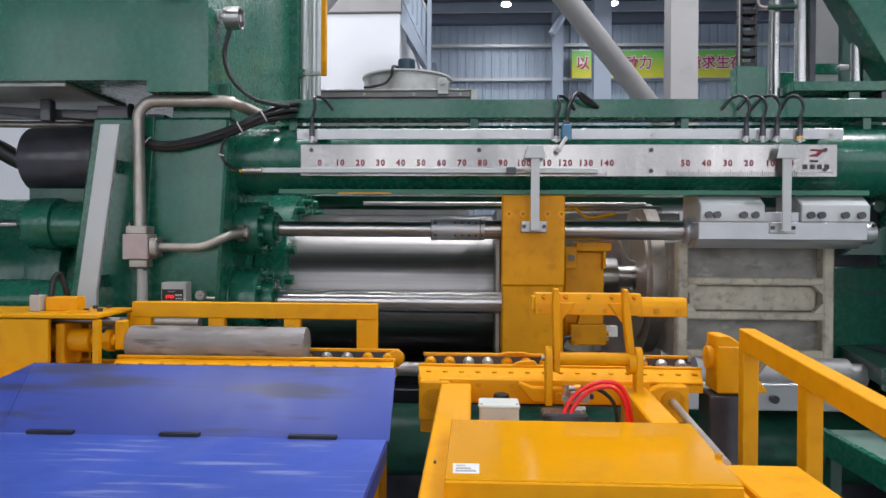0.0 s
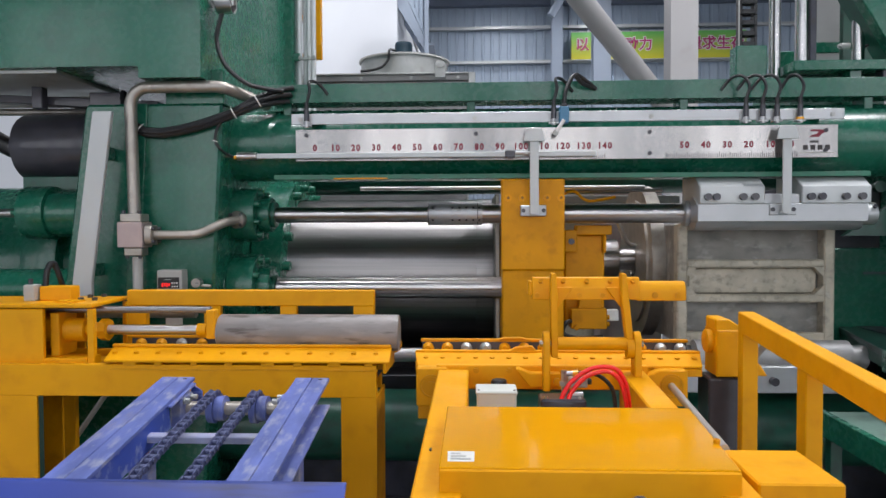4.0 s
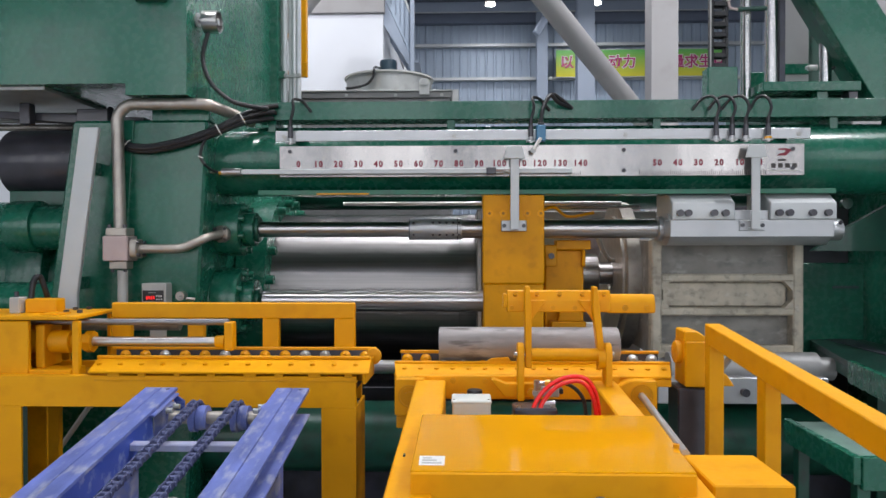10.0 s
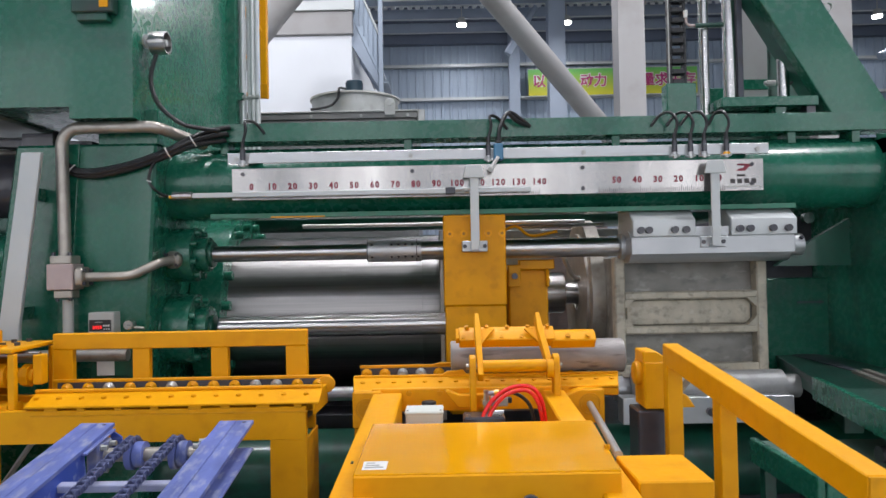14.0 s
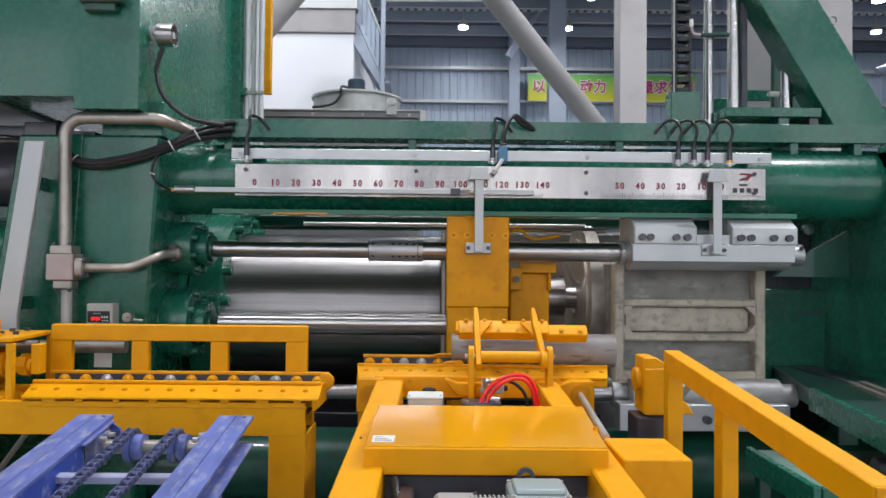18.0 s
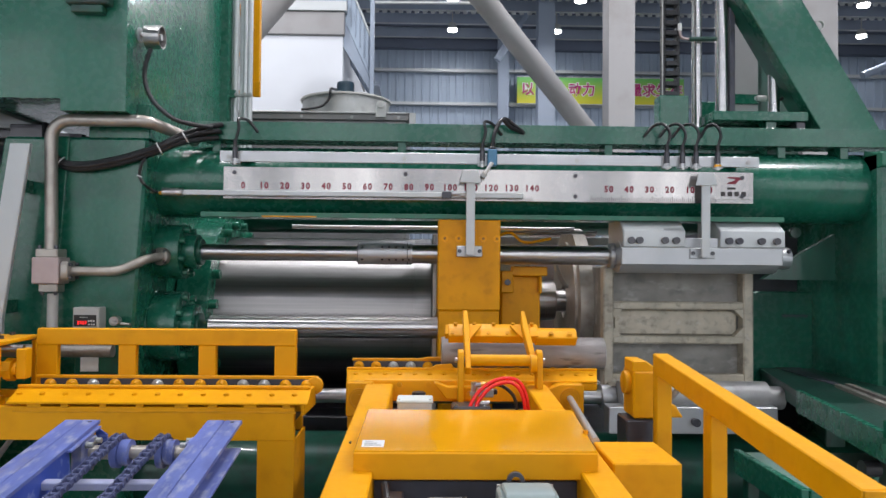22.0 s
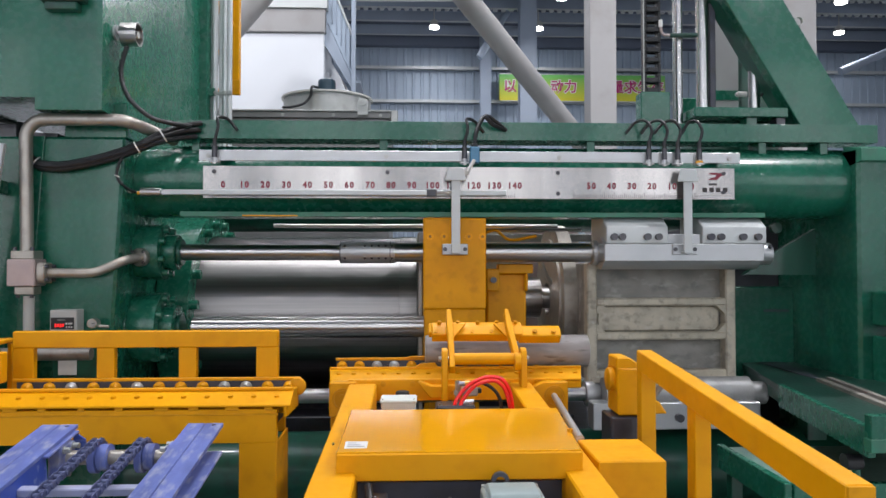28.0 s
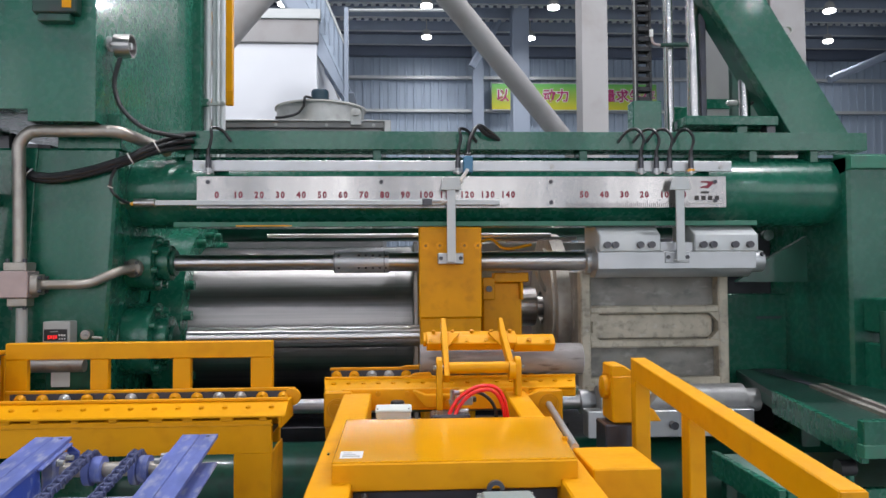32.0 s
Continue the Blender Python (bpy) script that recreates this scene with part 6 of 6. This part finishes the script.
part("box_lid", box(0.084, 0.220, -1.163, -1.047, 0.997, 1.010, 0.004), WHITE_BOX, junction)
for x in (0.094, 0.210):
    part("lid_screw", bolt((x, -1.150, 1.010), (0, 0, 1), 0.004, 0.002), GREY, junction)
part("buffer", rod((0.165, -0.98, 0.98), (0.165, -0.98, 1.012), 0.028, seg=20, bevel=0.008), BLACK, t)
part("valve_body", box(0.288, 0.431, -1.24, -1.14, 0.86, 1.002, 0.006), BLACK_STEEL, t)
for x in (0.305, 0.415):
    part("valve_screw", bolt((x, -1.225, 1.002), (0, 0, 1), 0.007, 0.006), CHROME, t)
part("valve_cap", rod((0.365, -1.30, 0.86), (0.365, -1.30, 0.985), 0.050, seg=28, bevel=0.014), LABEL, t)
part("fitting", rod((0.372, -1.15, 1.0), (0.372, -1.15, 1.078), 0.010, seg=12), CHROME, t)
part("fitting", rod((0.372, -1.15, 1.028), (0.372, -1.15, 1.042), 0.016, seg=6), GALV, t)
part("fitting", rod((0.372, -1.15, 1.066), (0.398, -1.15, 1.068), 0.009, seg=12), CHROME, t)
part("hose_nut", rod((0.398, -1.15, 1.068), (0.416, -1.15, 1.069), 0.011, seg=6), AMBER, t)
part("solenoid", box(0.388, 0.448, -1.15, -1.11, 1.020, 1.052, 0.004), GALV, t)
part("solenoid_plug", box(0.448, 0.462, -1.145, -1.115, 1.030, 1.048, 0.003), BLACK, t)
part("pressure_switch", rod((0.392, -1.17, 1.002), (0.430, -1.17, 1.004), 0.010, seg=12), CHROME, t)
for line in ([(0.345, -1.25, 0.95), (0.354, -1.22, 0.998), (0.386, -1.20, 1.048), (0.443, -1.20, 1.090), (0.497, -1.20, 1.100), (0.534, -1.20, 1.088), (0.558, -1.20, 1.050), (0.570, -1.20, 0.99), (0.574, -1.20, 0.90)],
             [(0.368, -1.25, 0.95), (0.374, -1.225, 0.99), (0.390, -1.215, 1.025), (0.435, -1.215, 1.072), (0.492, -1.215, 1.088), (0.526, -1.215, 1.074), (0.548, -1.215, 1.035), (0.560, -1.215, 0.97), (0.563, -1.215, 0.90)]):
    part("red_hose", tube(smooth_line(line), 0.0072, 12), RED_HOSE, t, "bright red air hose")
part("black_hose", tube(smooth_line([(0.414, -1.15, 1.069), (0.455, -1.16, 1.071), (0.490, -1.16, 1.058), (0.522, -1.16, 1.025), (0.534, -1.16, 0.975), (0.536, -1.16, 0.90)]), 0.0065, 8), BLACK, t)
part("lever_plate", prism([(0.226, 1.036), (0.236, 1.040), (0.280, 1.022), (0.386, 1.022), (0.382, 0.974), (0.277, 0.973)], "y", -0.935, -0.886, 0.003), YELLOW, t)
part("lever_pin", rod((0.372, -0.955, 0.995), (0.372, -0.930, 0.995), 0.014, seg=14), YELLOW_OLD, t)
for x0, x1 in ((0.320, 0.344), (0.635, 0.659)):
    part("lug", prism([(-0.985, 0.97), (-0.915, 0.97), (-0.915, 1.145), (-0.924, 1.166), (-0.942, 1.177), (-0.958, 1.177), (-0.976, 1.166), (-0.985, 1.145)], "x", x0, x1, 0.003), YELLOW, t)
part("pivot_pin", rod((0.308, -0.95, 1.133), (0.671, -0.95, 1.133), 0.011, seg=14), CHROME, t)
CART = t

# the drive box beside the cart, which runs with it
t = thing("drive_box", (0.80, -1.8, 0.0), "yellow drive box with a bare steel tie rod", "drive box")
part("case", box(0.700, 0.886, -1.920, -1.678, 0.83, 0.985, 0.004), YELLOW, t)
part("tie_rod", rod((0.784, -0.89, 0.974), (0.708, -1.679, 0.985), 0.0125, seg=20), ALU, t, "bare steel tie rod")
part("stand", box(0.73, 0.86, -1.90, -1.70, 0.0, 0.83, 0.004), DARK, t)
DRIVE_BOX = t

# the clamp swings on the cart's pivot
PIV = Vector((0.49, -0.95, 1.133))
bm = rod((0.371, PIV.y, PIV.z), (0.612, PIV.y, PIV.z), 0.0235, seg=28)
prism([(0.350, 1.085), (0.372, 1.085), (0.372, 1.157), (0.372, 1.30), (0.366, 1.382), (0.347, 1.382), (0.346, 1.30), (0.349, 1.157)], "y", -0.965, -0.918, 0.003, bm)
prism([(0.612, 1.11), (0.610, 1.155), (0.592, 1.30), (0.592, 1.381), (0.609, 1.381), (0.618, 1.30), (0.634, 1.155), (0.634, 1.11)], "y", -0.965, -0.918, 0.003, bm)
rod((0.611, PIV.y, 1.118), (0.635, PIV.y, 1.118), 0.036, seg=28, bm=bm)
CLAMP = part("clamp", bm, YELLOW, CART, "swinging yellow billet clamp")
for v in CLAMP.data.vertices:
    v.co = v.co + ORIGIN[CART] - PIV
CLAMP.location = PIV - ORIGIN[CART]
ORIGIN[CLAMP] = PIV.copy()
part("clamp_bar", prism([(-0.912, 1.284), (-0.912, 1.326), (-0.896, 1.363), (-0.862, 1.363), (-0.862, 1.284)], "x", 0.286, 0.668, 0.003), YELLOW, CLAMP)
part("clamp_end", box(0.272, 0.287, -0.905, -0.87, 1.30, 1.352, 0.003), YELLOW, CLAMP)
part("clamp_bar", prism([(-0.906, 1.280), (-0.906, 1.318), (-0.890, 1.348), (-0.852, 1.348), (-0.852, 1.280)], "x", 0.655, 0.832, 0.004), YELLOW, CLAMP)
for x in (0.317, 0.397, 0.480, 0.563, 0.643):
    part("bolt", bolt((x, -0.902, 1.348), (0, -0.92, 0.39), 0.008, 0.012), YELLOW_OLD, CLAMP)
for x in (0.303, 0.455, 0.535, 0.72, 0.80):
    part("bolt", bolt((x, -0.910, 1.300), (0, -1, 0), 0.009, 0.006, socket=False), YELLOW_OLD, CLAMP)
for x0, s in ((0.372, 1), (0.600, -1)):
    part("gusset", prism([(x0 - 0.004 * s, 1.330), (x0 + 0.055 * s, 1.330), (x0 + 0.048 * s, 1.318), (x0 + 0.004 * s, 1.258), (x0 - 0.004 * s, 1.258)], "y", -0.930, -0.918, 0.002), YELLOW, CLAMP)

# ---- stop and hand rail ----
t = thing("billet_stop", (1.02, -0.75, 0), "yellow billet stop with a round pad on a black post", "stop")
part("post", box(0.940, 1.09, -0.82, -0.68, 0, 0.985, 0.006), BLACK_STEEL, t)
part("body", prism([(0.966, 0.99), (1.075, 0.99), (1.075, 1.13), (1.05, 1.165), (0.966, 1.165)], "y", -0.82, -0.68, 0.006), YELLOW, t)
part("pad", rod((0.944, -0.75, 1.115), (0.97, -0.75, 1.115), 0.044, seg=28, bevel=0.006), YELLOW_OLD, t)
part("pad_nose", prism([(0.963, 1.16), (0.963, 1.205), (1.012, 1.205), (1.07, 1.165), (1.07, 1.15)], "y", -0.815, -0.70, 0.005), YELLOW, t)
part("bracket", prism([(1.075, 0.99), (1.16, 0.99), (1.13, 1.035), (1.075, 1.06)], "y", -0.80, -0.72, 0.004), YELLOW, t)
part("hose", tube(smooth_line([(1.07, -0.80, 1.15), (1.12, -0.84, 1.16), (1.14, -0.84, 1.13), (1.10, -0.82, 1.06)]), 0.012, 8), PIPE, t)

t = thing("hand_rail", (1.0, -1.5, 0), "yellow square-tube hand rail with posts", "hand rail")


def slant_bar(a, b, w, h):
    a, b = Vector(a), Vector(b)
    bm = bmesh.new()
    c = [bm.verts.new(p + Vector((sx * w / 2, 0, z))) for p in (a, b) for sx in (-1, 1) for z in (0, -h)]
    for f in ((0, 1, 3, 2), (4, 6, 7, 5), (0, 4, 5, 1), (2, 3, 7, 6), (0, 2, 6, 4), (1, 5, 7, 3)):
        bm.faces.new([c[k] for k in f])
    bmesh.ops.recalc_face_normals(bm, faces=bm.faces)
    bmesh.ops.bevel(bm, geom=list(bm.edges), offset=0.003, segments=1, affect="EDGES", profile=0.5)
    return bm


part("rail", slant_bar((1.027, -0.94, 1.247), (1.027, -2.18, 1.146), 0.055, 0.07), YELLOW, t)
part("post", box(1.0, 1.054, -0.985, -0.94, 0.0, 1.18, 0.003), YELLOW, t)
part("post", box(1.003, 1.051, -1.46, -1.40, 0.0, 1.143, 0.003), YELLOW, t)
part("post", box(1.003, 1.051, -2.178, -2.12, 0.0, 1.083, 0.003), YELLOW, t)
part("end_cap", box(1.001, 1.053, -2.186, -2.18, 1.078, 1.144, 0.001), YELLOW_OLD, t)


# ---- what moves ----
def shifted(ob, rows):
    """Keys a thing by offsets from where it was built."""
    base = ob.location.copy()
    walk(ob, [(t, pose(base.x + x, base.y + y, base.z + z)) for t, x, y, z in rows])


def motions():
    # the crosshead creeps forward all the time
    for ob in (CROSSHEAD, POINTER, RETURN_ROD, MAIN_RAM):
        shifted(ob, [(k * 4.0, 0.066 * k / 8, 0, 0) for k in range(9)])
    # the pusher drives the billet over the table and draws back
    push = [(0, 0), (2.4, 0), (2.7, 0.025), (3.0, 0.110), (3.5, 0.247), (4.0, 0.384), (4.5, 0.521), (5.0, 0.659), (5.5, 0.796),
            (6.0, 0.930), (6.5, 1.062), (7.0, 1.197)]
    back = [(7.12, 1.232), (7.2, 1.24), (7.28, 1.225), (7.5, 1.15), (8.0, 1.025), (8.5, 0.898), (9.0, 0.775), (9.5, 0.65), (10.0, 0.525),
            (10.5, 0.40), (11.0, 0.275), (11.5, 0.15), (12.0, 0.03), (12.2, 0.0), (32.0, 0.0)]
    shifted(PUSHER, [(t, x, 0, 0) for t, x in push + back])
    roll = [(7.2, 1.238, 0), (7.35, 1.25, 0), (7.5, 1.251, 0), (9.1, 1.251, 0), (9.5, 1.295, 0), (10.0, 1.348, 0), (10.5, 1.398, 0), (11.0, 1.448, 0), (11.5, 1.499, 0), (12.0, 1.548, 0),
            (12.4, 1.567, 0), (12.6, 1.565, 0)]
    ride = [(13.55, 0.0, 0), (13.7, 0.040, 0.003), (13.85, 0.112, 0.010), (14.0, 0.190, 0.019), (14.1, 0.239, 0.024), (14.2, 0.281, 0.029), (14.3, 0.315, 0.033), (14.4, 0.343, 0.036), (14.5, 0.357, 0.039), (14.65, 0.360, 0.040), (32.0, 0.360, 0.040)]
    shifted(BILLET_OB, [(t, x, 0, 0) for t, x in push] + [(t, x, y, 0) for t, x, y in roll] + [(t, 1.565 + 0.045 * y, y, z) for t, y, z in ride])
    shifted(CART, [(0, 0, 0, 0)] + [(t, 0, y, z) for t, y, z in ride])
    shifted(DRIVE_BOX, [(0, 0, 0, 0)] + [(t, 0, y, z) for t, y, z in ride])
    base = CLAMP.location.copy()
    walk(CLAMP, [(t, pose(base.x, base.y, base.z, a)) for t, a in ((0, 0), (13.0, 0), (13.15, -2), (13.3, -13), (13.4, -24), (13.5, -36), (13.62, -43), (13.75, -43), (32, -43))])
    # the tray runs down the conveyor
    v = 0.185
    shifted(TRAY, [(t, 0, -v * t, -v * t * SLOPE) for t in (0, 1, 2, 3, 4, 5)] + [(5.8, 0, -1.06, -1.06 * SLOPE), (32, 0, -1.06, -1.06 * SLOPE)])


motions()
